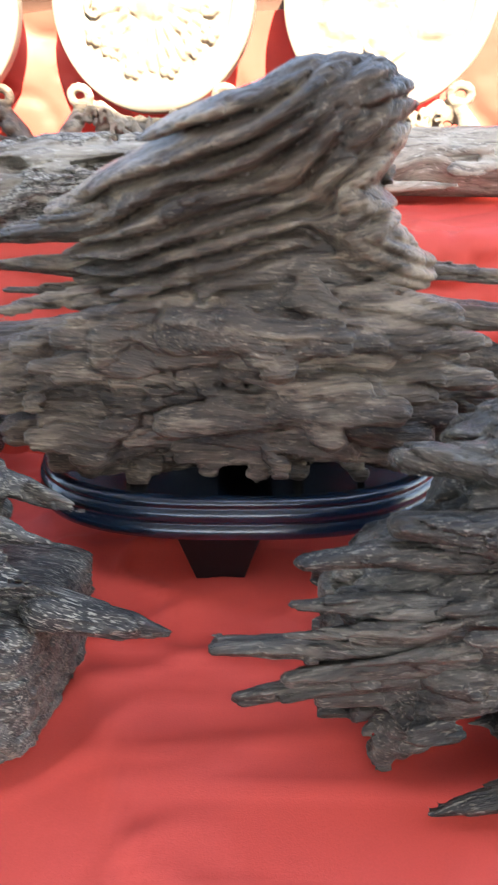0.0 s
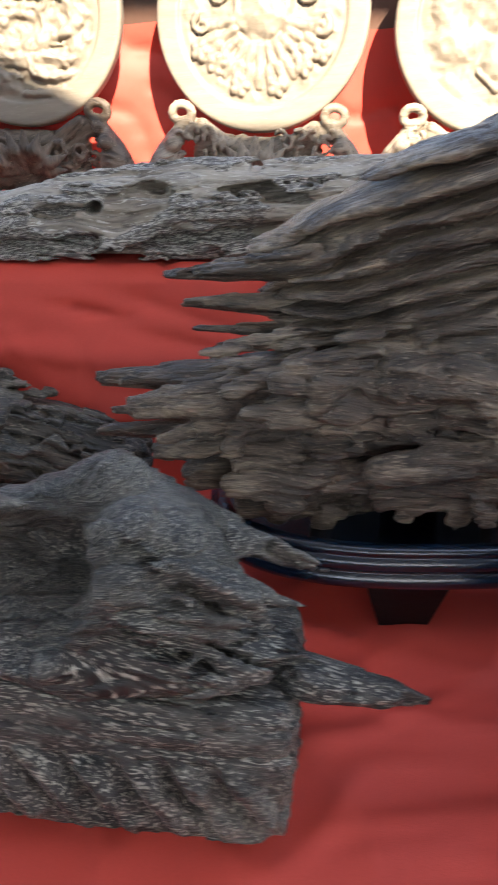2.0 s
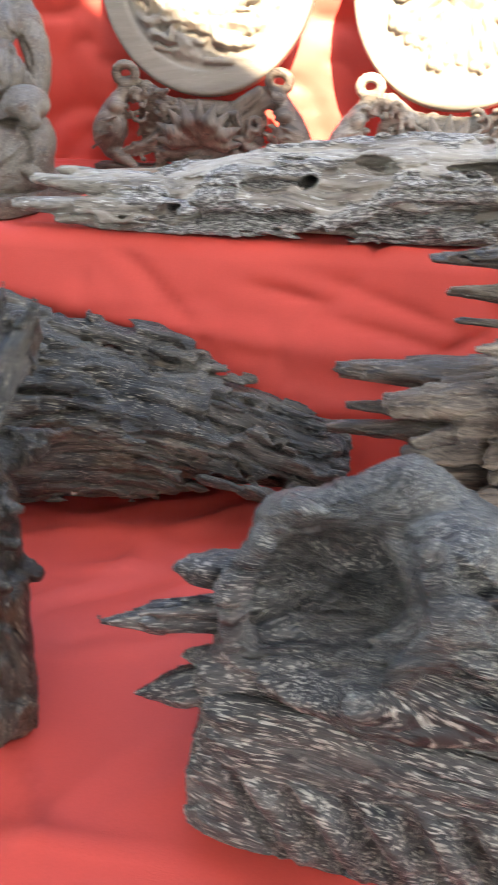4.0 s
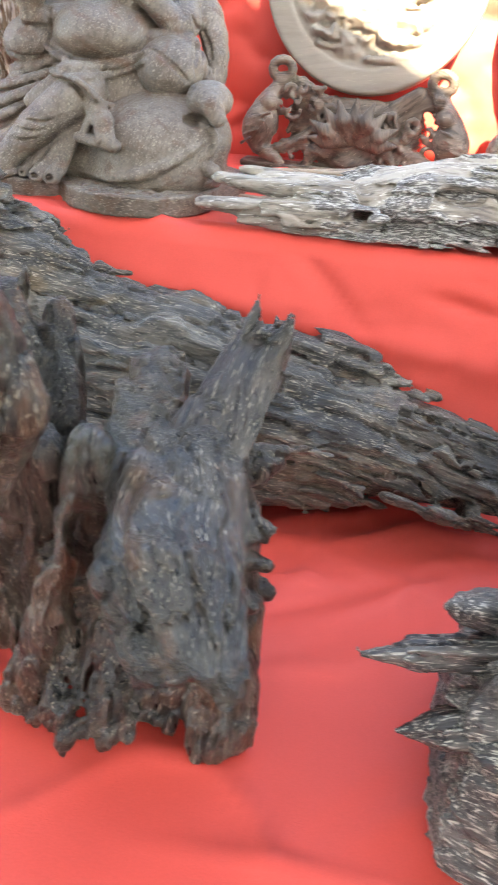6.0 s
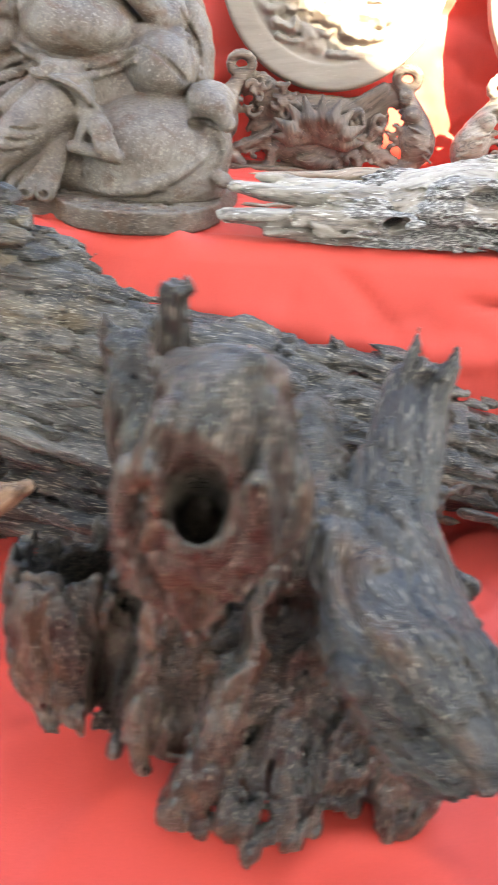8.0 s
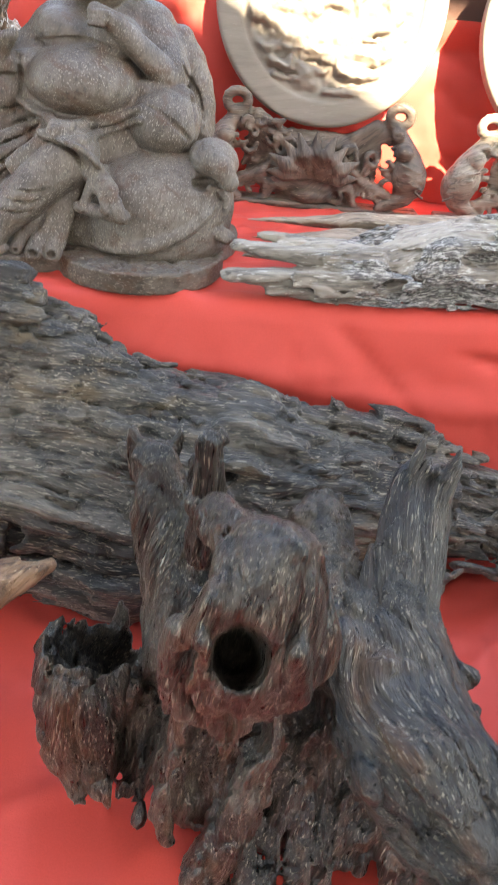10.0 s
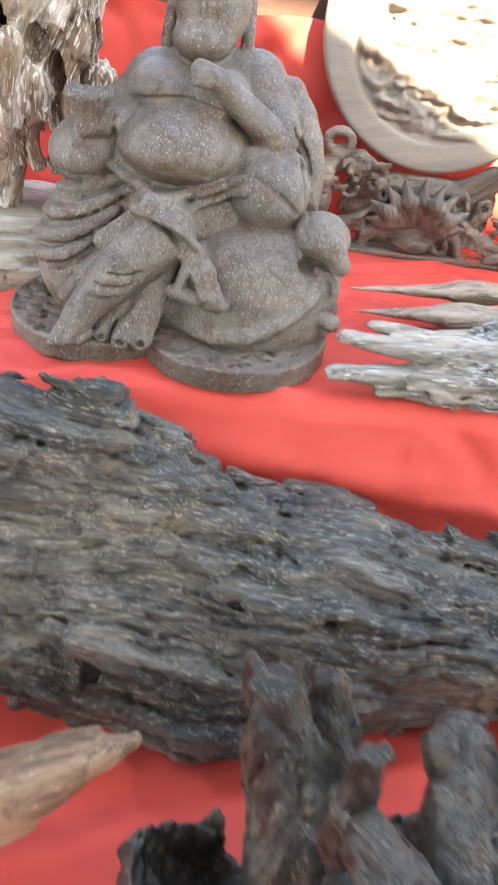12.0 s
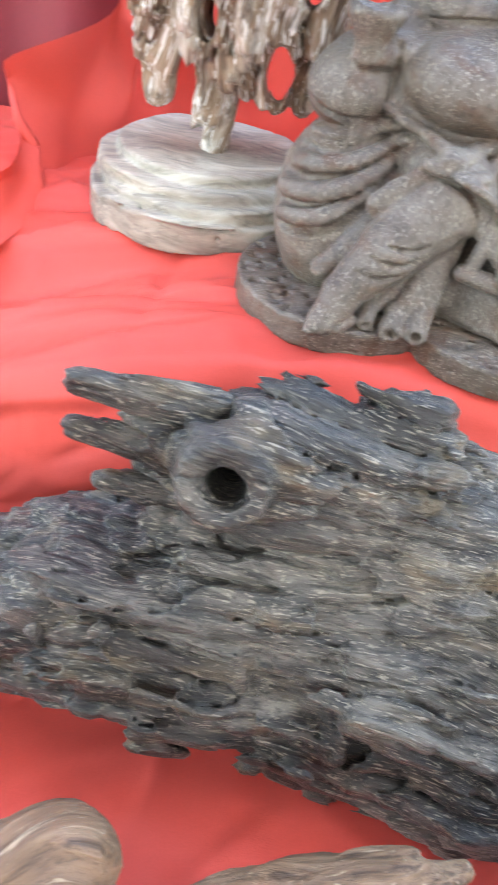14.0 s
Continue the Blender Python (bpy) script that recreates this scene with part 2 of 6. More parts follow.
class Clay:
    """A lump of solid wood on a grid of cells: shapes are melted on, cut away and carved, then skinned."""

    def __init__(self, lo, hi, cell):
        self.lo, self.h = np.array(lo, np.float32), cell
        self.n = np.ceil((np.array(hi) - np.array(lo)) / cell).astype(int) + 1
        self.D = np.full(self.n, 0.06, np.float32)
        self.ax = [self.lo[k] + cell * np.arange(self.n[k], dtype=np.float32) for k in range(3)]

    def part_of(self, lo, hi):
        sl = []
        for k in range(3):
            a = int(max(0, math.floor((lo[k] - self.lo[k]) / self.h)))
            b = int(min(self.n[k], math.ceil((hi[k] - self.lo[k]) / self.h) + 1))
            if b <= a:
                return None, None
            sl.append(slice(a, b))
        g = np.meshgrid(*[self.ax[k][sl[k]] for k in range(3)], indexing='ij')
        return tuple(sl), g

    def blend(self, sl, d, k, cut):
        old = self.D[sl]
        if cut:
            d = -d
            h = np.clip(0.5 + 0.5 * (d - old) / k, 0, 1)
            self.D[sl] = old + (d - old) * h + k * h * (1 - h)
        else:
            h = np.clip(0.5 + 0.5 * (old - d) / k, 0, 1)
            self.D[sl] = old + (d - old) * h - k * h * (1 - h)

    def limb(self, a, b, ra, rb, k=0.01, flat=None, ratio=1.0, cut=False, bow=None):
        """A tapered rounded limb from a to b; flat: the direction in which it is thinned by ratio; bow: a bend of its middle."""
        if bow is not None:
            a, b = np.array(a, float), np.array(b, float)
            m = (a + b) / 2 + np.array(bow)
            steps = 5
            pts = [(1 - s) ** 2 * a + 2 * s * (1 - s) * (2 * m - (a + b) / 2) + s * s * b for s in np.linspace(0, 1, steps + 1)]
            for i in range(steps):
                s0, s1 = i / steps, (i + 1) / steps
                self.limb(pts[i], pts[i + 1], ra + (rb - ra) * s0, ra + (rb - ra) * s1, k, flat, ratio, cut)
            return
        a, b = np.array(a, np.float32), np.array(b, np.float32)
        r = max(ra, rb) + 2.5 * k + 0.006
        sl, g = self.part_of(np.minimum(a, b) - r, np.maximum(a, b) + r)
        if sl is None:
            return
        ab = b - a
        L2 = max(float(ab @ ab), 1e-9)
        q = [g[i] - a[i] for i in range(3)]
        t = np.clip((q[0] * ab[0] + q[1] * ab[1] + q[2] * ab[2]) / L2, 0, 1)
        q = [q[i] - t * ab[i] for i in range(3)]
        d2 = q[0] ** 2 + q[1] ** 2 + q[2] ** 2
        if flat is not None:
            n = unit(flat)
            c = q[0] * n[0] + q[1] * n[1] + q[2] * n[2]
            d2 = d2 + c * c * (1 / ratio ** 2 - 1)
        d = np.sqrt(d2) - (ra + (rb - ra) * t)
        if flat is not None:
            d = d * (0.35 + 0.65 * ratio)
        self.blend(sl, d, k, cut)

    def lump(self, c, r, k=0.01, rot=(0, 0, 0), cut=False, power=2.0):
        """An ellipsoid (power 2) or a rounder box (higher power)."""
        r = np.array(r, np.float32)
        R = np.array(Euler([radians(x) for x in rot]).to_matrix(), np.float32)
        e = np.abs(R) @ r + 2.5 * k + 0.006
        sl, g = self.part_of(np.array(c) - e, np.array(c) + e)
        if sl is None:
            return
        q = [g[i] - c[i] for i in range(3)]
        p = [np.abs(R[0, i] * q[0] + R[1, i] * q[1] + R[2, i] * q[2]) / r[i] for i in range(3)]
        s = (p[0] ** power + p[1] ** power + p[2] ** power) ** (1 / power)
        d = (s - 1) * float(r.min()) * (1.0 if power > 2 else 0.5 + 0.5 * np.minimum(s, 2) / np.maximum(s, 1e-3))
        self.blend(sl, d, k, cut)

    def disc(self, c, r, half, axis=2, k=0.003, cut=False, soft=0.003):
        """A flat round disc with rounded edges, its axis along x, y or z."""
        e = np.full(3, r + 0.012)
        e[axis] = half + 0.012
        sl, g = self.part_of(np.array(c) - e, np.array(c) + e)
        if sl is None:
            return
        q = [g[i] - c[i] for i in range(3)]
        a, b = [i for i in range(3) if i != axis]
        u = np.sqrt(q[a] ** 2 + q[b] ** 2) - (r - soft)
        v = np.abs(q[axis]) - (half - soft)
        d = np.minimum(np.maximum(u, v), 0) + np.sqrt(np.maximum(u, 0) ** 2 + np.maximum(v, 0) ** 2) - soft
        self.blend(sl, d, k, cut)

    def carve(self, fn, band=0.03):
        """Adds fn(points) to the depth near the skin: plus cuts in, minus swells."""
        idx = np.nonzero(np.abs(self.D) < band)
        p = np.stack([self.ax[k][idx[k]] for k in range(3)], 1)
        self.D[idx] += fn(p).astype(np.float32)

    def front(self, x, z):
        """How far back the skin lies, seen from the front, at x and z."""
        i = int(round((x - self.lo[0]) / self.h))
        k = int(round((z - self.lo[2]) / self.h))
        if not (0 <= i < self.n[0] and 0 <= k < self.n[2]):
            return None
        hit = np.nonzero(self.D[i, :, k] < 0)[0]
        return float(self.ax[1][hit[0]]) if len(hit) else None

    def strand(self, a, b, c, ra, rb, k=0.003, lift=0.0, cut=False, steps=9, mid=None, flat=None, ratio=1.0):
        """A strand, or a furrow, laid over the front of the skin along a bent line a, b, c of (x, z)."""
        pts = []
        for i in range(steps + 1):
            t = i / steps
            x = (1 - t) ** 2 * a[0] + 2 * t * (1 - t) * b[0] + t * t * c[0]
            z = (1 - t) ** 2 * a[1] + 2 * t * (1 - t) * b[1] + t * t * c[1]
            y = self.front(x, z)
            r = ra + (rb - ra) * t
            if mid is not None:
                r = r + (mid - (ra + rb) / 2) * 4 * t * (1 - t)
            pts.append(None if y is None else ((x, y - lift, z), r))
        for p, q in zip(pts, pts[1:]):
            if p and q and abs(p[0][1] - q[0][1]) < 0.05:
                self.limb(p[0], q[0], p[1], q[1], k, flat, ratio, cut)

    def keep_above(self, z):
        """A flat underside at z."""
        self.D = np.maximum(self.D, (z - self.ax[2])[None, None, :])

    def skin(self, name, grain=None, material=None, parent=None, smooth=True, bark=None, local=False):
        D, h = self.D, self.h
        for k in range(3):
            e = [slice(None)] * 3
            for v in (0, -1):
                e[k] = v
                D[tuple(e)] = np.maximum(D[tuple(e)], 0.001)
        ins = D < 0
        nx, ny, nz = self.n
        corners = [(dx, dy, dz) for dx in (0, 1) for dy in (0, 1) for dz in (0, 1)]
        cut = lambda A, o: A[o[0]:o[0] + nx - 1, o[1]:o[1] + ny - 1, o[2]:o[2] + nz - 1]
        total = sum(cut(ins, o).astype(np.int8) for o in corners)
        act = np.nonzero((total > 0) & (total < 8))
        vals = np.stack([cut(D, o)[act] for o in corners], 1)
        pos, cnt = np.zeros((len(act[0]), 3), np.float32), np.zeros(len(act[0]), np.float32)
        for i in range(8):
            for j in range(i + 1, 8):
                a, b = np.array(corners[i]), np.array(corners[j])
                if np.abs(a - b).sum() != 1:
                    continue
                va, vb = vals[:, i], vals[:, j]
                m = (va < 0) != (vb < 0)
                t = np.where(m, va / np.where(m, va - vb, 1), 0)
                pos += np.where(m[:, None], a[None] + t[:, None] * (b - a)[None], 0)
                cnt += m
        pos = (pos / cnt[:, None] + np.stack(act, 1)) * h + self.lo
        index = np.full((nx - 1, ny - 1, nz - 1), -1, np.int64)
        index[act] = np.arange(len(act[0]))
        quads = []
        for k in range(3):
            u, v = (k + 1) % 3, (k + 2) % 3
            s0, s1 = [slice(1, -1)] * 3, [slice(1, -1)] * 3
            s0[k], s1[k] = slice(0, -1), slice(1, None)
            A, B = ins[tuple(s0)], ins[tuple(s1)]
            for flip in (False, True):
                m = (A & ~B) if not flip else (~A & B)
                i = list(np.nonzero(m))
                base = [i[0] + (k != 0), i[1] + (k != 1), i[2] + (k != 2)]
                ring = []
                for du, dv in ((-1, -1), (0, -1), (0, 0), (-1, 0)):
                    c = list(base)
                    c[u], c[v] = base[u] + du, base[v] + dv
                    ring.append(index[c[0], c[1], c[2]])
                q = np.stack(ring, 1)
                quads.append(q[:, ::-1] if flip else q)
        q = np.concatenate(quads)
        q = q[(q >= 0).all(1)]
        # crumbs that hang on nothing are swept away
        lab = np.arange(len(pos))
        for _ in range(400):
            low = lab[q].min(1)
            was = lab.copy()
            for i in range(4):
                np.minimum.at(lab, q[:, i], low)
            lab = lab[lab]
            if (lab == was).all():
                break
        size = np.bincount(lab, minlength=len(pos))
        keep = size[lab] > 0.06 * len(pos)
        q = q[keep[q[:, 0]]]
        to = np.cumsum(keep) - 1
        q, pos = to[q], pos[keep]
        me = bpy.data.meshes.new(name)
        me.vertices.add(len(pos))
        me.vertices.foreach_set("co", pos.astype(np.float32).ravel())
        me.loops.add(q.size)
        me.loops.foreach_set("vertex_index", q.astype(np.int32).ravel())
        me.polygons.add(len(q))
        me.polygons.foreach_set("loop_start", (np.arange(len(q)) * 4).astype(np.int32))
        me.update(calc_edges=True)
        me.polygons.foreach_set("use_smooth", np.full(len(q), smooth))
        at = me.attributes.new("grain", 'FLOAT_VECTOR', 'POINT')
        gv = grain(pos) if grain else pos
        at.data.foreach_set("vector", np.ascontiguousarray(gv, np.float32).ravel())
        if bark:
            me.attributes.new("bark", 'FLOAT', 'POINT').data.foreach_set("value", bark(pos).astype(np.float32))
        if material:
            me.materials.append(material)
        ob = new(name, me)
        if parent:
            ob.parent = parent
            ob.matrix_parent_inverse = Matrix() if local else parent.matrix_basis.inverted()
        return ob


def along(way, twist=0.0, sway=0.015, seed=3):
    """Grain coordinates that run along a direction, gently wandering."""
    u = unit(way)
    v = unit(np.cross(u, (0.13, 0.31, 0.94)))
    w = np.cross(u, v)

    def fn(p):
        wob = np.stack([fbm(p * 9, seed + i, 2) - 0.5 for i in range(3)], 1) * sway * 4
        q = p + wob
        a, b, c = q @ u, q @ v, q @ w
        if twist:
            s, co = np.sin(a * twist), np.cos(a * twist)
            b, c = b * co - c * s, b * s + c * co
        return np.stack([a, b, c], 1)
    return fn


def ridges(grain, amp, across=60.0, run=7.0, seed=1, sharp=1.4):
    """Deep flowing furrows that follow the grain."""
    def fn(p):
        g = grain(p) * np.array([run, across, across])
        n = fbm(g, seed, 3)
        r = 1 - np.abs(2 * n - 1) * 2.2
        big = vnoise(p * 14, seed + 9)
        return amp * (0.35 + 1.1 * big) * (np.clip(r, -1, 1) * sharp * 0.5 + (n - 0.5))
    return fn


def flakes(grain, amp, across=38.0, run=9.0, seed=5):
    """Broken, stepped layers: each cell of the grain stands at its own depth."""
    def fn(p):
        g = grain(p)
        g = g + 0.012 * np.stack([fbm(p * 30, seed + i, 2) - 0.5 for i in range(3)], 1) * 4
        q = g * np.array([run, across, across])
        i = np.floor(q).astype(np.int64)
        shift = lattice(i[:, 1] * 0, i[:, 1], i[:, 2], seed + 3)
        i0 = np.floor(q[:, 0] + shift * 3).astype(np.int64)
        d = lattice(i0, i[:, 1], i[:, 2], seed)
        f = q - np.floor(q)
        edge = np.minimum(np.minimum(f[:, 1], 1 - f[:, 1]), np.minimum(f[:, 2], 1 - f[:, 2]))
        return amp * ((d - 0.5) + 0.9 * np.clip(0.16 - edge, 0, 1) * 3)
    return fn


def bundles(grain, amp, across=34.0, run=7.0, seed=7, cleft=1.1, warp=0.35, width=0.30):
    """Bundles of fibres with clefts between them, each broken off at lengths of its own."""
    def fn(p):
        q = grain(p) * np.array([run, across, across])
        q = q + warp * 2 * np.stack([vnoise(p * 26, seed + 31 + i) - 0.5 for i in range(3)], 1)
        iv, iw = np.floor(q[:, 1]).astype(np.int64), np.floor(q[:, 2]).astype(np.int64)
        f1 = np.full(len(p), 9.0, np.float32)
        f2, h1 = f1.copy(), np.zeros(len(p), np.float32)
        for dv in (-1, 0, 1):
            for dw in (-1, 0, 1):
                a, e = iv + dv, iw + dw
                r1 = lattice(a * 0 + 3, a, e, seed)
                r2 = lattice(a * 0 + 5, a, e, seed)
                layer = np.floor(q[:, 0] + 4 * r1).astype(np.int64)
                d = np.hypot(q[:, 1] - a - 0.15 - 0.7 * r1, q[:, 2] - e - 0.15 - 0.7 * r2).astype(np.float32)
                near = d < f1
                f2 = np.where(near, f1, np.minimum(f2, d))
                h1 = np.where(near, lattice(layer, a, e, seed + 1), h1)
                f1 = np.where(near, d, f1)
        gap = np.clip(1 - (f2 - f1) / width, 0, 1)
        some = 0.45 + 1.1 * vnoise(p * 13, seed + 12)
        return amp * some * (0.9 * h1 - 0.25 + cleft * gap * gap)
    return fn


def terraces(phase, amp, seed=9, warp=1.0, size=(7, 12, 16), rope=False):
    """Overhanging ribs that follow the whole numbers of a phase."""
    def fn(p):
        ph = phase(p) + warp * 2 * (fbm(p * np.array(size), seed, 2) - 0.5)
        s = ph - np.floor(ph)
        cut = np.where(s < 0.82, 1 - s / 0.82, (s - 0.82) / 0.18)
        if rope:
            cut = np.abs(2 * s - 1) ** 2.5 + 0.25
        return amp * (0.35 + 1.2 * vnoise(p * np.array([9, 12, 20]), seed + 4)) * (cut - 0.45)
    return fn


def mesh_thing(name, bm, material, parent=None, smooth=False, label=""):
    bm.normal_update()
    me = bpy.data.meshes.new(name)
    bm.to_mesh(me)
    bm.free()
    me.materials.append(material)
    if smooth:
        me.polygons.foreach_set("use_smooth", np.full(len(me.polygons), True))
    at = me.attributes.new("grain", 'FLOAT_VECTOR', 'POINT')
    co = np.empty(len(me.vertices) * 3, np.float32)
    me.vertices.foreach_get("co", co)
    at.data.foreach_set("vector", co)
    ob = new(name, me)
    if parent:
        ob.parent = parent
    if label:
        ob["label"] = label
    return ob


def part(name, bm, material, parent, label="", smooth=False):
    return mesh_thing(name, bm, material, parent, smooth, label)


def box(lo, hi, bevel=0.0):
    bm = bmesh.new()
    bmesh.ops.create_cube(bm, size=1)
    lo, hi = Vector(lo), Vector(hi)
    for v in bm.verts:
        v.co = Vector([lo[i] + (v.co[i] + 0.5) * (hi[i] - lo[i]) for i in range(3)])
    if bevel:
        bmesh.ops.bevel(bm, geom=bm.edges[:], offset=bevel, segments=2, affect='EDGES', profile=0.5)
    return bm


def lathe(profile, segs=64, sx=1.0, sy=1.0, power=2.0, at=(0, 0, 0)):
    """Rings of (radius, height), round or drawn out to a rounded rectangle."""
    bm = bmesh.new()
    rings = []
    for r, z in profile:
        ring = []
        for i in range(segs):
            a = 2 * math.pi * i / segs
            c, s = math.cos(a), math.sin(a)
            k = (abs(c) ** power + abs(s) ** power) ** (-1 / power)
            ring.append(bm.verts.new((at[0] + (sx + r) * c * k, at[1] + (sy + r) * s * k, at[2] + z)))
        rings.append(ring)
    for a, b in zip(rings, rings[1:]):
        for i in range(segs):
            j = (i + 1) % segs
            bm.faces.new((a[i], a[j], b[j], b[i]))
    bm.faces.new(rings[-1])
    bm.faces.new(rings[0][::-1])
    return bm


def sheet(nx, ny, fn, thickness=0.0):
    """A sheet of nx by ny cells, bent by fn(u, v)."""
    bm = bmesh.new()
    vs = [[bm.verts.new(fn(i / nx, j / ny)) for j in range(ny + 1)] for i in range(nx + 1)]
    for i in range(nx):
        for j in range(ny):
            bm.faces.new((vs[i][j], vs[i + 1][j], vs[i + 1][j + 1], vs[i][j + 1]))
    if thickness:
        bmesh.ops.solidify(bm, geom=bm.faces[:], thickness=thickness)
    return bm


# ---- setting ----
TABLE, SHELF, EDGE, BACK = 0.75, 1.02, 0.968, 1.47

# Ground out of view, made dark to cut light bounced upward.
tagged(mesh_thing("ground", box((-40, -40, -0.2), (40, 40, 0.0)), MAT_GROUND), "dark low-bounce ground under and round the stall", "ground", kind="structure")
# Backing wall added here, kept low so sky light comes over it.
tagged(mesh_thing("added_wall_back", box((-4, 1.9, 0), (4, 2.05, 1.45)), MAT_WALL), "dark plain wall added behind the stall", "wall", kind="structure")
def cloth_noise(x, y, z):
    n = noise.noise
    a = 1 - abs(n(Vector((x * 2.2 + y * 1.3, y * 3.1 - x * 0.8, z + 0.3))))
    b = 1 - abs(n(Vector((x * 4.5 - y * 3.0, y * 5.0 + x * 2.0, z + 5.3))))
    c = 1 - abs(n(Vector((x * 9 + y * 5, y * 10 - x * 5, z + 9.1))))
    d = 1 - abs(n(Vector((x * 19 - y * 11, y * 17 + x * 13, z + 2.7))))
    some = min(1, max(0, 0.5 + 2.0 * n(Vector((x * 3, y * 3, z + 21)))))
    return 0.0035 * n(Vector((x * 4, y * 4, z * 4))) + 0.006 * a ** 18 + 0.005 * b ** 22 + some * (0.005 * c ** 12 + 0.002 * d ** 9)


def crease_lines(count, x0, x1, v0, v1, seed):
    rnd = random.Random(seed)
    return [(rnd.uniform(x0, x1), rnd.uniform(v0, v1), rnd.gauss(0.15, 0.45), rnd.uniform(0.03, 0.12), rnd.choice((1, 1, -1)) * rnd.uniform(0.002, 0.0055), rnd.uniform(0.005, 0.010)) for _ in range(count)]


def creases(lines, x, v):
    """Straight sharp creases, each a short line of its own."""
    out = 0.0
    for ax, av, turn, half, height, width in lines:
        dx, dv = x - ax, v - av
        if abs(dx) > 2 * half or abs(dv) > 2 * half:
            continue
        c, s = math.cos(turn), math.sin(turn)
        u, w = dx * c + dv * s, dv * c - dx * s
        out += height * math.exp(-abs(w) / width) * math.exp(-(u / half) ** 2)
    return out


TABLE_CREASES = crease_lines(110, -1.5, 0.5, 0.15, 0.96, 3)
RISER_CREASES = crease_lines(34, -1.5, 0.5, 0.02, 0.28, 4)
SHELF_CREASES = crease_lines(150, -1.6, 0.3, 0.31, 0.75, 6)


def fold(x, y, ax, ay, width, height, bend=0.0):
    """A soft crease along a line through (ax, ay)."""
    d = (y - ay) - bend * (x - ax)
    return height * math.exp(-(d / width) ** 2)


def table_top(u, v):
    x = -2.2 + 3.4 * u
    s = v * 1.62
    if s < 0.5:
        return (x, -0.15 - 0.02 * math.sin(x * 25) * (1 - s / 0.5), 0.25 + s)
    y = -0.15 + (s - 0.5)
    z = TABLE + cloth_noise(x, y, 0) + 1.6 * creases(TABLE_CREASES, x, y) + fold(x, y, -0.1, 0.62, 0.012, 0.003, -0.35) + fold(x, y, -0.75, 0.72, 0.015, 0.004, 0.25)
    return (x, y, z)


tagged(mesh_thing("table_cloth", sheet(420, 200, table_top), MAT_CLOTH, smooth=True), "creased red satin cloth over the display table", "tablecloth")


def smooth01(t):
    t = min(1.0, max(0.0, t))
    return t * t * (3 - 2 * t)


def shelf_form(u, v):
    x = -2.2 + 3.4 * u
    sag = smooth01((-1.0 - x) / 0.4)
    s = v * 0.84
    wav = cloth_noise(x, s, 3) * 0.8 + 2.8 * creases(RISER_CREASES if s < 0.30 else SHELF_CREASES, x, s)
    if s < 0.30:
        k = s / 0.30
        fall = 0.5 + 0.5 * math.cos(k * math.pi)
        y = EDGE - 0.004 - (0.075 + 0.03 * sag) * (1 - k) + wav + fold(x, 0.74 + 0.28 * k, -0.45, 0.93, 0.02, -0.006, -0.12) + fold(x, 0.74 + 0.28 * k, -0.2, 0.86, 0.014, -0.005, 0.1)
        z = 0.74 + (SHELF - 0.012 - 0.74) * k - sag * 0.10 * k
        return (x, y, z)
    k = (s - 0.30) / 0.54
    y = EDGE + k * (BACK - EDGE + 0.02)
    z = SHELF - 0.012 * max(0, 1 - k / 0.025) ** 2 + wav * 0.7 - sag * 0.10 * (1 - smooth01((y - 1.0) / 0.3))
    return (x, y, z)


tagged(mesh_thing("shelf_cloth", sheet(420, 130, shelf_form), MAT_CLOTH, smooth=True), "red satin cloth draped over the raised back shelf", "cloth")


def back_form(u, v):
    if u < 0.78:
        x, y, top = 1.25 - 2.40 * u / 0.78, BACK, 0.29
        y += 0.010 * math.sin(x * 19 + 2 * v) * v + cloth_noise(x * 1.4, v * 0.3, 7) * 2.2
    else:
        k = (u - 0.78) / 0.22
        x = -1.15 - 0.06 * smooth01(k * 2.5) - 0.055 * k
        y = BACK - 0.40 * k + (0.024 * math.sin(k * 22 + 3 * v) + 0.010 * math.sin(k * 47 - 5 * v)) * v
        top = 0.29 * (1 - k) ** 1.9
        x -= 0.09 * v * k + (0.026 * math.sin(k * 17 + 1) + 0.009 * math.sin(k * 39 + 6 * v)) * v
    return (x, y, SHELF - 0.02 + v * top + 0.004 * math.sin(u * 90) * v)


tagged(mesh_thing("back_cloth", sheet(240, 30, back_form), MAT_CLOTH, smooth=True), "red satin cloth hung behind the carved plates", "cloth")


def curtain_form(u, v):
    x = -2.4 + 1.3 * u
    return (x, 1.62 + 0.02 * math.sin(x * 30), 0.7 + v * 1.1)


tagged(mesh_thing("side_curtain", sheet(80, 6, curtain_form), MAT_SHADED_RED, smooth=True), "red curtain behind the stall, shade put into its maroon colour", "curtain")
# Unseen blocker, added to cut low sky light from the front.
tagged(mesh_thing("light_block_front", box((-8, -4.3, 0), (8, -4.1, 2.3)), MAT_WALL), "unseen dark wall added opposite the stall to block low sky", "wall", kind="structure")
tagged(mesh_thing("table_core", box((-2.15, -0.12, 0.0), (1.15, 1.6, TABLE - 0.02)), MAT_BEAM), "plain timber trestle under the red cloth", "table", kind="structure")
tagged(mesh_thing("shelf_core", box((-2.15, EDGE + 0.02, TABLE - 0.018), (1.15, 1.6, SHELF - 0.12)), MAT_BEAM), "plain timber riser under the red cloth", "shelf", kind="structure")
tagged(mesh_thing("beam", box((-2.2, 1.50, 1.275), (1.2, 1.56, 1.40), 0.006), MAT_BEAM), "dark stained timber rail above the back cloth", "rail", kind="structure")


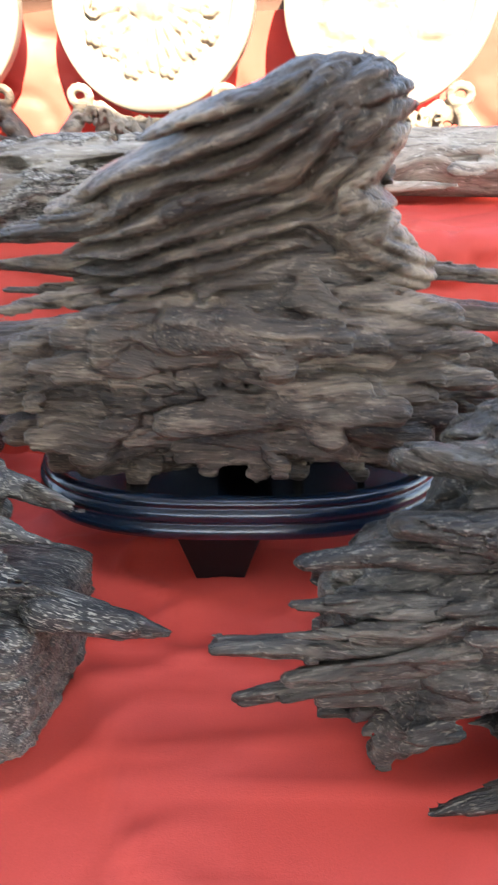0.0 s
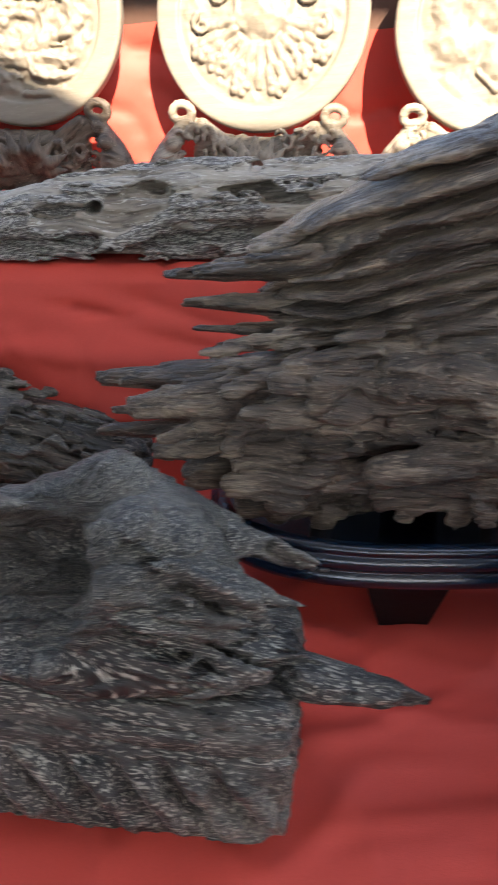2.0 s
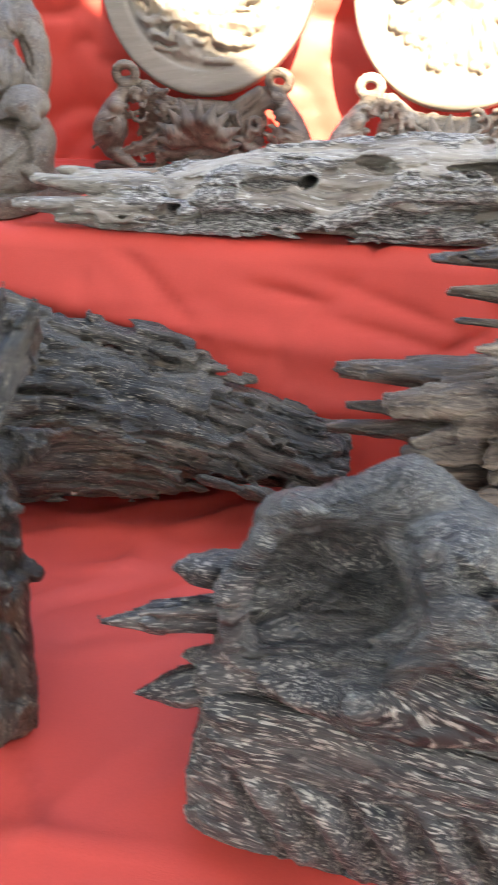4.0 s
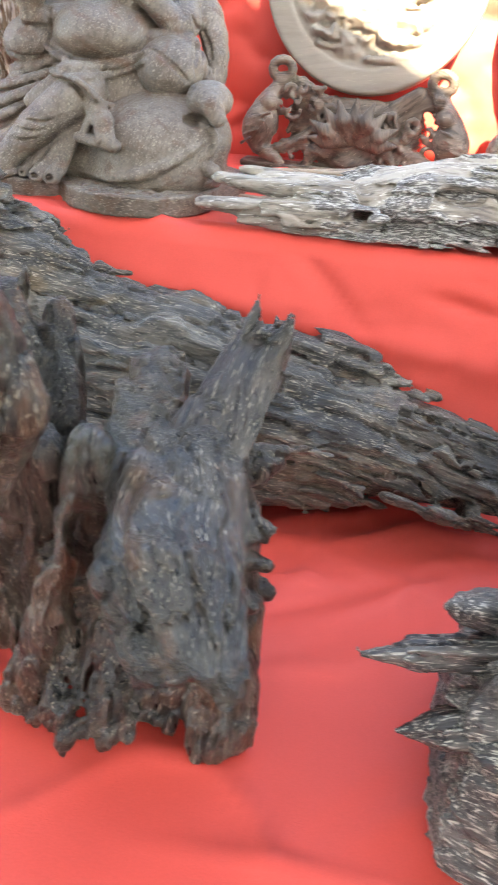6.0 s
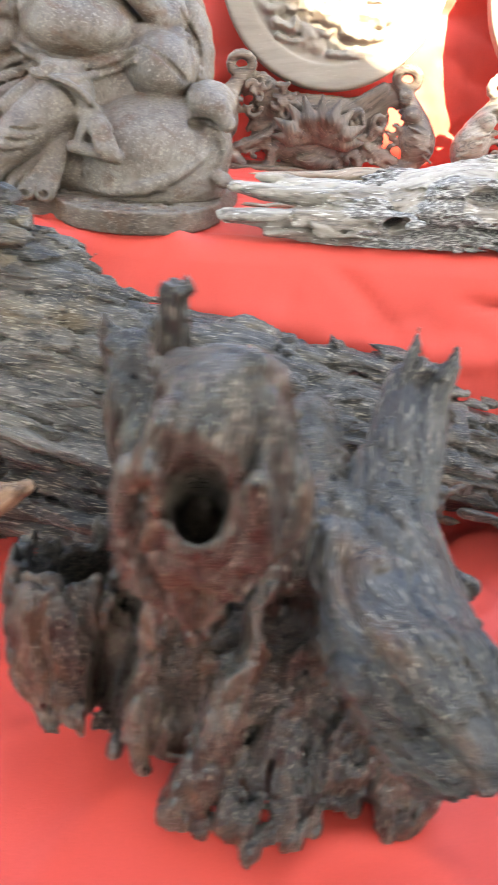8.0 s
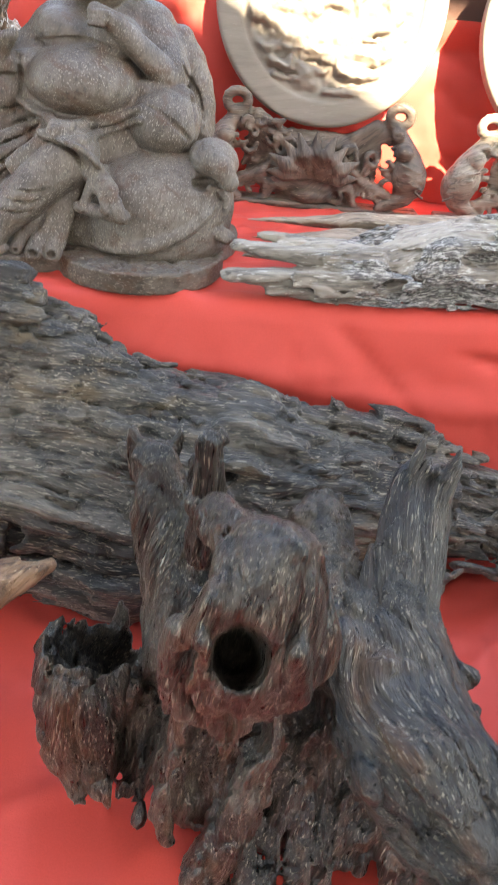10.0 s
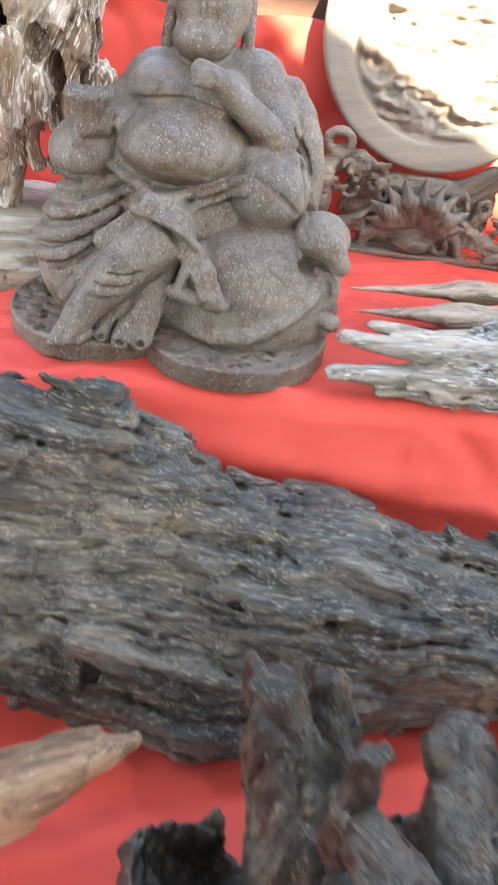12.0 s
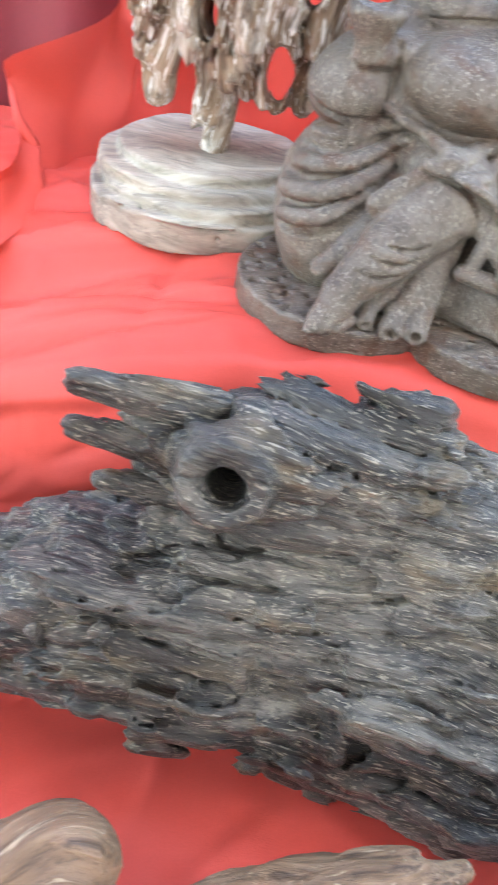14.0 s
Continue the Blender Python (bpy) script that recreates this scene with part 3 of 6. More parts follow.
def overhead_sheet(outline):
    bm = bmesh.new()
    bm.faces.new([bm.verts.new((x, y, 2.3)) for x, y in outline])
    bmesh.ops.triangulate(bm, faces=bm.faces[:])
    bmesh.ops.solidify(bm, geom=bm.faces[:], thickness=0.004)
    return bm


# two unseen sheets added overhead to shape the light, with a slanting gap between them, through which the sun falls on
# the plates
tagged(mesh_thing("sun_block_front", overhead_sheet(((-3.2, -2.3), (3.2, -2.3), (3.2, -0.12), (1.3, -0.12), (0.08, -0.10), (-0.02, 0.125), (-0.50, 0.412), (-3.2, 0.412))), MAT_SHADE), "unseen grey sheet added over the front to block the sun", "awning", kind="structure")
tagged(mesh_thing("diffuser_rear", overhead_sheet(((-3.2, 0.42), (-0.50, 0.42), (1.3, 0.42), (3.2, 0.42), (3.2, 0.80), (-3.2, 0.80))), MAT_DIFFUSER), "unseen white sheet added over the back to soften the sun", "awning", kind="structure")


# ---- things on the table ----
def empty_at(name, p, label, category, group=""):
    e = new(name)
    e.location = p
    tagged(e, label, category, group)
    return e


def prong(root, a, b, ra, rb, flat, ratio, material, seed, name="prong", bow=None, cell=0.0022, rough=0.0024):
    """A long blunt splinter of its own, sunk into the piece that it grows from."""
    a, b = np.array(a, float), np.array(b, float)
    ra, rb = ra * 1.15, rb * 1.3
    pad = max(ra, rb) + 0.014 + (np.abs(bow).max() if bow is not None else 0)
    c = Clay(np.minimum(a, b) - pad, np.maximum(a, b) + pad, cell)
    m = a + (b - a) * 0.62 + (np.array(bow) if bow is not None else 0)
    c.limb(a, m, ra, ra * 0.72, 0.004, flat, ratio)
    c.limb(m, b, ra * 0.72, max(rb, 0.0035), 0.004, flat, ratio)
    side = unit(np.cross(b - a, flat)) * ra * (0.45 if seed % 2 else -0.45) + np.array((0, 0, ra * 0.4 * (1 if seed % 3 else -1)))
    c.limb(a + side, a + (b - a) * 0.72 + side, ra * 0.65, 0.004, 0.002, flat, ratio)
    g = along(b - a, sway=0.006, seed=seed)
    c.carve(bundles(g, rough * 1.4, 75, 16, seed))
    c.carve(ridges(g, rough, 120, 14, seed))
    return c.skin(name, g, material, root)


def big_sculpture():
    root = empty_at("agarwood_sculpture", (0.0, 0.735, 0.84), "tall dark layered agarwood driftwood on a black stand", "driftwood")
    c = Clay((-0.30, 0.60, 0.825), (0.29, 0.86, 1.26), 0.0026)
    flat = along((1, 0.03, -0.04), sway=0.008, seed=11)

    def g(p):
        q = p.copy()
        w = np.clip((p[:, 2] - 1.04) / 0.08, 0, 1)
        q[:, 2] -= 0.34 * w * (p[:, 0] - 0.05)
        return flat(q)
    c.lump((0.0, 0.752, 0.938), (0.19, 0.066, 0.070), 0.03)
    c.lump((0.0, 0.765, 0.866), (0.11, 0.045, 0.024), 0.015)
    c.lump((-0.005, 0.745, 1.03), (0.165, 0.07, 0.08), 0.03)
    c.lump((-0.015, 0.745, 1.115), (0.135, 0.06, 0.062), 0.03, (0, -24, 0))
    c.lump((0.06, 0.74, 1.175), (0.075, 0.055, 0.05), 0.03, (0, -12, 0))
    c.lump((0.105, 0.73, 1.165), (0.028, 0.04, 0.045), 0.02)
    # left edge that runs out into the uppermost prong
    c.limb((-0.02, 0.735, 1.162), (-0.18, 0.748, 1.095), 0.032, 0.012, 0.03)
    c.limb((0.085, 0.715, 1.12), (0.155, 0.715, 1.048), 0.032, 0.015, 0.02, bow=(-0.012, 0, -0.008))
    rnd = random.Random(4)
    # overlapping tongues of split wood
    for row in range(10):
        z = 0.874 + row * 0.0168
        half = (0.11, 0.155, 0.195, 0.225, 0.225, 0.22, 0.21, 0.195, 0.185, 0.17)[row]
        x = -half + rnd.uniform(-0.01, 0.03)
        while x < half:
            side = -1 if x + rnd.uniform(-0.08, 0.08) < 0.02 else 1
            length = rnd.uniform(0.07, 0.15)
            ell = 0.742 - 0.078 * math.sqrt(max(0.12, 1 - (x / 0.24) ** 2)) + (0.040, 0.022, 0.010, 0, 0, 0, 0, 0, 0, 0)[row]
            out = rnd.uniform(-0.034, 0.014)
            a = (x - side * length * 0.5, ell + 0.022 + out, z + rnd.uniform(-0.002, 0.008))
            b = (x + side * length * 0.5, ell + out, z + rnd.uniform(-0.014, 0.004))
            r = rnd.uniform(0.015, 0.027)
            c.limb(a, b, r, r * rnd.uniform(0.35, 0.8), 0.001, (rnd.uniform(-0.15, 0.15), -0.8, rnd.uniform(0.35, 0.75)), rnd.uniform(0.42, 0.55), bow=(0, -0.003, rnd.uniform(-0.004, 0.004)))
            if rnd.random() < 0.5:
                c.limb((x - side * 0.02, ell + 0.012 + out, z + 0.012), (x + side * rnd.uniform(0.0, 0.02), ell - 0.006 + out, z - 0.020), r * 0.9, r * 0.7, 0.0008, (0, -1, 0.3), 0.42)
            x += rnd.uniform(0.036, 0.066)
    def sweep(p):
        x, z = p[:, 0], p[:, 2]
        w = np.clip((z - 0.97) / 0.12, 0, 1)
        high = np.clip((z - 1.085) / 0.04, 0, 1)
        right = np.clip(x - 0.045, 0, 1)
        bend = 0.30 * x + right * (0.25 * high - 0.95 * (1 - high)) - 0.9 * np.clip(-0.02 - x, 0, 1) ** 2
        return -(z - w * bend) * 47

    ribs = terraces(sweep, 0.0175, 21, 1.15, (10, 10, 17), True)

    def twist(p):
        some = np.clip((vnoise(p * np.array([12, 9, 16]), 27) - 0.20) * 2.8, 0.12, 1)
        return ribs(p) * some * np.clip((0.155 - p[:, 0]) / 0.05, 0.35, 1) * np.clip((p[:, 2] - 1.00) / 0.05, 0, 1) * np.clip((1.222 - p[:, 2]) / 0.03, 0.15, 1)
    c.carve(twist, 0.045)
    low = terraces(sweep, 0.0018, 24, 1.3, (15, 12, 24))
    chips = flakes(g, 0.002, 30, 11, 25)
    c.carve(lambda p: (low(p) + chips(p)) * np.clip((1.045 - p[:, 2]) / 0.04, 0, 1), 0.04)
    c.carve(lambda p: bundles(g, 0.0030, 60, 9, 26)(p) * np.clip((1.10 - p[:, 2]) / 0.06, 0.7, 1))
    c.carve(lambda p: flakes(g, 0.0042, 30, 8, 29)(p) * np.clip((p[:, 2] - 1.03) / 0.04, 0.25, 1))
    c.carve(ridges(g, 0.0011, 120, 12, 23))
    c.lump((-0.055, 0.655, 1.04), (0.011, 0.03, 0.008), 0.003, cut=True)
    c.limb((-0.17, 0.68, 1.083), (-0.16, 0.74, 1.075), 0.009, 0.006, 0.003, cut=True)
    c.skin("body", g, MAT_AGAR, root)
    k = 0
    for tip, z0, r in (((-0.262, 0.752, 1.073), 1.088, 0.014), ((-0.245, 0.745, 1.049), 1.055, 0.012), ((-0.238, 0.74, 1.026), 1.03, 0.008), ((-0.328, 0.738, 0.975), 0.985, 0.019), ((-0.318, 0.735, 0.942), 0.95, 0.013), ((-0.33, 0.735, 0.92), 0.93, 0.016), ((-0.25, 0.725, 0.895), 0.90, 0.014),
                       ((0.285, 0.72, 1.038), 1.05, 0.010), ((0.30, 0.72, 1.0), 1.005, 0.018), ((0.222, 0.70, 0.985), 0.985, 0.012), ((0.31, 0.71, 0.945), 0.95, 0.016), ((0.29, 0.70, 0.905), 0.92, 0.017)):
        side = -1 if tip[0] < 0 else 1
        prong(root, (side * 0.13, 0.73, z0), tip, r * 1.35, r * 0.42, (0, 0.3, 1), 0.72, MAT_AGAR, 200 + k)
        k += 1


big_sculpture()


def lacquer_stand():
    root = empty_at("display_stand", (-0.012, 0.740, TABLE), "black lacquered oval display stand with moulded rim", "stand")
    prof = [(-0.03, 0.062), (-0.008, 0.062), (-0.003, 0.063), (0.001, 0.066), (0.003, 0.071), (0.002, 0.076), (-0.002, 0.080), (-0.0035, 0.0815), (-0.001, 0.084), (0.0005, 0.088), (-0.0005, 0.093), (-0.004, 0.0965), (-0.0055, 0.0975), (-0.004, 0.0995), (-0.0045, 0.103), (-0.008, 0.106), (-0.014, 0.107), (-0.018, 0.105), (-0.020, 0.100), (-0.0205, 0.094)]
    part("rim", lathe(prof, 128, 0.214, 0.121, 2.6), MAT_LACQUER, root, smooth=True)

    def foot(x, y):
        bm = box((-0.046, -0.014, 0.0), (0.046, 0.014, 0.066), 0.002)
        for v in bm.verts:
            if v.co.z < 0.03:
                v.co.x *= 0.55
        ob = part("foot", bm, MAT_FOOT, root)
        ob.location = (x, y, 0)
    for x, y in ((-0.02, -0.087), (-0.12, 0.05), (0.13, 0.05)):
        foot(x, y)


lacquer_stand()


def hollow_piece():
    root = empty_at("hollow_driftwood", (-0.29, 0.51, TABLE), "grey flecked agarwood burl with a swirling hollow, on red cloth", "driftwood")
    mid = np.array([-0.325, 0.495, 0.945])

    def g(p):
        q = p - mid
        q = q + 0.022 * np.stack([fbm(p * 12, 40 + i, 2) - 0.5 for i in range(3)], 1)
        r = np.sqrt(q[:, 0] ** 2 + (q[:, 2] * 1.0) ** 2 + 0.3 * q[:, 1] ** 2) + 1e-4
        a = np.arctan2(q[:, 2], np.abs(q[:, 0]) + 0.02)
        near = np.clip(1 - (r - 0.025) / 0.02, 0, 1)[:, None]
        fan = np.stack([r, a * 0.17, q[:, 1]], 1)
        ang = np.arctan2(q[:, 2], q[:, 0])
        swirl = np.stack([ang * 0.05 + r * 0.4, r * 1.3, q[:, 1]], 1)
        lie = (np.clip((-0.002 - q[:, 2] - 0.25 * np.clip(q[:, 0], 0, 1)) / 0.05, 0, 1) * np.clip((0.47 - p[:, 1]) / 0.04 + 1, 0, 1))[:, None]
        flat = np.stack([q[:, 0], q[:, 2] + 0.25 * q[:, 0] ** 2, q[:, 1]], 1)
        return (fan * (1 - near) + swirl * near) * (1 - lie) + flat * lie
    c = Clay((-0.45, 0.39, 0.81), (-0.06, 0.68, 1.03), 0.0023)
    c.lump((-0.295, 0.545, 0.900), (0.100, 0.072, 0.055), 0.03)
    c.limb((-0.352, 0.525, 0.950), (-0.358, 0.502, 0.982), 0.022, 0.011, 0.012)
    c.limb((-0.360, 0.522, 0.962), (-0.290, 0.562, 0.974), 0.024, 0.019, 0.012)
    c.limb((-0.372, 0.530, 0.890), (-0.370, 0.538, 0.955), 0.030, 0.020, 0.012)
    c.limb((-0.390, 0.512, 0.885), (-0.350, 0.515, 0.885), 0.026, 0.028, 0.010)
    c.lump((-0.258, 0.525, 0.950), (0.048, 0.042, 0.032), 0.02)
    # upper edge that falls away to a ragged tip
    c.limb((-0.289, 0.556, 0.974), (-0.205, 0.550, 0.928), 0.022, 0.016, 0.015)
    c.limb((-0.205, 0.550, 0.928), (-0.110, 0.526, 0.901), 0.018, 0.003, 0.010, (0.2, -0.7, 0.6), 0.7)
    # shoulder beside the bowl, and the wing of splayed strands
    c.limb((-0.266, 0.498, 0.966), (-0.232, 0.500, 0.942), 0.026, 0.028, 0.015)
    c.limb((-0.272, 0.472, 0.942), (-0.205, 0.478, 0.922), 0.028, 0.026, 0.015)
    for a, b, ra, rb in (((-0.265, 0.505, 0.938), (-0.139, 0.509, 0.891), 0.032, 0.004), ((-0.28, 0.480, 0.925), (-0.118, 0.462, 0.890), 0.034, 0.005), ((-0.28, 0.475, 0.90), (-0.126, 0.466, 0.868), 0.034, 0.009),
                         ((-0.27, 0.465, 0.878), (-0.121, 0.465, 0.843), 0.030, 0.006)):
        c.limb(a, b, ra, rb, 0.014, (0.1, -0.8, 0.5), 0.8)
    # lower lip
    c.limb((-0.400, 0.478, 0.880), (-0.315, 0.456, 0.898), 0.017, 0.026, 0.012)
    c.limb((-0.315, 0.456, 0.894), (-0.200, 0.460, 0.884), 0.026, 0.026, 0.015)
    c.limb((-0.405, 0.485, 0.868), (-0.29, 0.462, 0.872), 0.014, 0.026, 0.012)
    # thin flange round the bowl
    c.limb((-0.392, 0.480, 0.890), (-0.396, 0.492, 0.935), 0.014, 0.013, 0.008)
    c.limb((-0.396, 0.492, 0.935), (-0.366, 0.510, 0.980), 0.013, 0.015, 0.008)
    c.lump((-0.334, 0.458, 0.962), (0.047, 0.056, 0.044), 0.005, (38, 0, -8), cut=True)
    c.lump((-0.343, 0.494, 0.945), (0.036, 0.034, 0.036), 0.006, (10, 12, 0), cut=True)
    c.lump((-0.318, 0.500, 0.935), (0.024, 0.026, 0.024), 0.006, cut=True)
    c.lump((-0.352, 0.452, 0.942), (0.034, 0.044, 0.036), 0.006, (30, 0, 0), cut=True)
    # curled lip on the shoulder's side, small folds in the throat
    c.limb((-0.287, 0.482, 0.984), (-0.281, 0.458, 0.950), 0.010, 0.012, 0.006)
    c.limb((-0.281, 0.458, 0.950), (-0.305, 0.445, 0.918), 0.012, 0.008, 0.006)
    c.limb((-0.305, 0.512, 0.940), (-0.328, 0.498, 0.914), 0.006, 0.004, 0.006, bow=(0.003, -0.003, 0))
    c.limb((-0.330, 0.515, 0.918), (-0.350, 0.500, 0.910), 0.006, 0.004, 0.006)
    # fan of furrows from the bowl to the wing's edge
    for i in range(11):
        t = i / 10
        a = (-0.272 + 0.012 * math.sin(i) + 0.02 * t, 0.978 - 0.105 * t)
        b = (-0.128 + 0.006 * math.cos(i * 2), 0.905 - 0.055 * t)
        m = ((a[0] + b[0]) / 2, (a[1] + b[1]) / 2 - 0.010 + 0.018 * t)
        c.strand(a, m, b, 0.002, 0.002, 0.002, 0.0, True, mid=0.0072)
        c.strand((a[0], a[1] + 0.006), (m[0], m[1] + 0.006), (b[0], b[1] + 0.004), 0.003, 0.002, 0.002, 0.002, mid=0.0058)
    for i in range(4):
        c.strand((-0.41 + 0.01 * i, 0.892 - 0.011 * i), (-0.30, 0.868 - 0.009 * i), (-0.12, 0.872 - 0.008 * i), 0.004, 0.004, 0.004, -0.001, True, mid=0.006)
    coarse, finer = bundles(g, 0.0042, 30, 4, 41), bundles(g, 0.0018, 70, 8, 42)
    c.carve(lambda p: (coarse(p) + finer(p)) * np.clip((0.975 - p[:, 2]) / 0.03, 0.6, 1))
    c.carve(ridges(g, 0.0010, 170, 22, 45))
    c.skin("burl", g, MAT_FLECK, root)
    # slab under it
    b = Clay((-0.46, 0.40, 0.745), (-0.12, 0.64, 0.88), 0.0023)
    gb = along((1, -0.15, -0.03), sway=0.005, seed=4)
    b.lump((-0.281, 0.515, 0.801), (0.133, 0.092, 0.058), 0.02, (-14, 2, -7), power=9)
    b.carve(bundles(gb, 0.0018, 60, 8, 47))
    b.carve(ridges(gb, 0.0014, 130, 18, 48))
    for i in range(6):
        x = -0.392 + i * 0.034
        b.strand((x, 0.832), (x + 0.024, 0.812), (x + 0.044, 0.772), 0.002, 0.002, 0.003, 0.0, True, mid=0.0070)
        b.strand((x + 0.010, 0.834), (x + 0.034, 0.814), (x + 0.054, 0.776), 0.002, 0.002, 0.004, 0.001, mid=0.0060)
    b.keep_above(TABLE + 0.003)
    b.skin("base_slab", gb, MAT_FLECK, root, )
    k = 0
    for a, tip, r in (((-0.15, 0.472, 0.862), (-0.061, 0.471, 0.839), 0.0145), ((-0.385, 0.49, 0.862), (-0.450, 0.476, 0.857), 0.016), ((-0.385, 0.52, 0.893), (-0.482, 0.502, 0.892), 0.014), ((-0.395, 0.53, 0.915), (-0.432, 0.515, 0.930), 0.014), ((-0.395, 0.50, 0.874), (-0.425, 0.49, 0.879), 0.010)):
        prong(root, a, tip, r * 1.3, r * 0.28, (0, 0.5, 1), 0.75, MAT_FLECK, 230 + k)
        k += 1


hollow_piece()


def spiky_piece():
    root = empty_at("spiky_driftwood", (0.24, 0.48, TABLE), "dark brown splintered agarwood with long prongs, on red cloth", "driftwood")
    c = Clay((0.02, 0.34, 0.745), (0.50, 0.66, 1.06), 0.0028)
    g = along((1, 0.1, 0.06), sway=0.008, seed=14)
    c.lump((0.225, 0.495, 0.865), (0.175, 0.075, 0.07), 0.03)
    c.lump((0.30, 0.52, 0.94), (0.13, 0.06, 0.06), 0.03)
    c.lump((0.20, 0.47, 0.82), (0.15, 0.06, 0.045), 0.02)
    c.lump((0.25, 0.565, 0.94), (0.10, 0.05, 0.055), 0.03)
    rnd = random.Random(9)
    laid = []
    for i in range(90):
        x, z = rnd.uniform(0.08, 0.42), rnd.uniform(0.79, 0.975)
        laid.append((x, z, c.front(x, z)))
    for x, z, y in laid:
        if y is None:
            continue
        l = rnd.uniform(0.06, 0.13)
        r = rnd.uniform(0.011, 0.018)
        out = rnd.uniform(-0.006, 0.008)
        tip = max(x - l / 2, 0.055 + 1.1 * max(0, z - 0.87))
        c.limb((x + l / 2, y + 0.012 + out, z - 0.008), (tip, y - 0.002 + out, z + rnd.uniform(-0.008, 0.008)), r, r * 0.6, 0.002, (0, -0.75, 0.65), 0.55)
    c.limb((0.15, 0.43, 0.835), (0.10, 0.425, 0.765), 0.026, 0.015, 0.015)
    c.limb((0.20, 0.43, 0.80), (0.235, 0.42, 0.755), 0.03, 0.024, 0.012)
    c.lump((0.165, 0.415, 0.80), (0.022, 0.03, 0.014), 0.006, cut=True)
    c.carve(flakes(g, 0.005, 34, 11, 54))
    c.carve(bundles(g, 0.0032, 44, 9, 51))
    c.carve(ridges(g, 0.0016, 120, 16, 53))
    c.keep_above(TABLE + 0.003)
    c.skin("body", g, MAT_SPLINTER, root)
    k = 0
    for a, b, r in (((0.14, 0.445, 0.866), (-0.019, 0.43, 0.868), 0.017), ((0.15, 0.44, 0.84), (-0.004, 0.42, 0.827), 0.015), ((0.16, 0.45, 0.885), (0.032, 0.435, 0.901), 0.013), ((0.17, 0.47, 0.91), (0.038, 0.44, 0.933), 0.014), ((0.15, 0.44, 0.852), (0.03, 0.42, 0.848), 0.016),
                    ((0.27, 0.49, 0.92), (0.106, 0.46, 0.948), 0.024), ((0.28, 0.52, 0.935), (0.114, 0.5, 0.976), 0.026), ((0.30, 0.55, 0.955), (0.159, 0.55, 0.965), 0.022)):
        prong(root, a, b, r * 1.2, r * 0.50, (0, 0.6, 1), 0.75, MAT_SPLINTER, 250 + k, bow=(0, rnd.uniform(-0.006, 0.006), rnd.uniform(-0.006, 0.008)), rough=0.0026)
        k += 1
    prong(root, (0.30, 0.40, 0.79), (0.126, 0.376, 0.768), 0.02, 0.005, (0, 0.2, 1), 0.7, MAT_SPLINTER, 270)


spiky_piece()


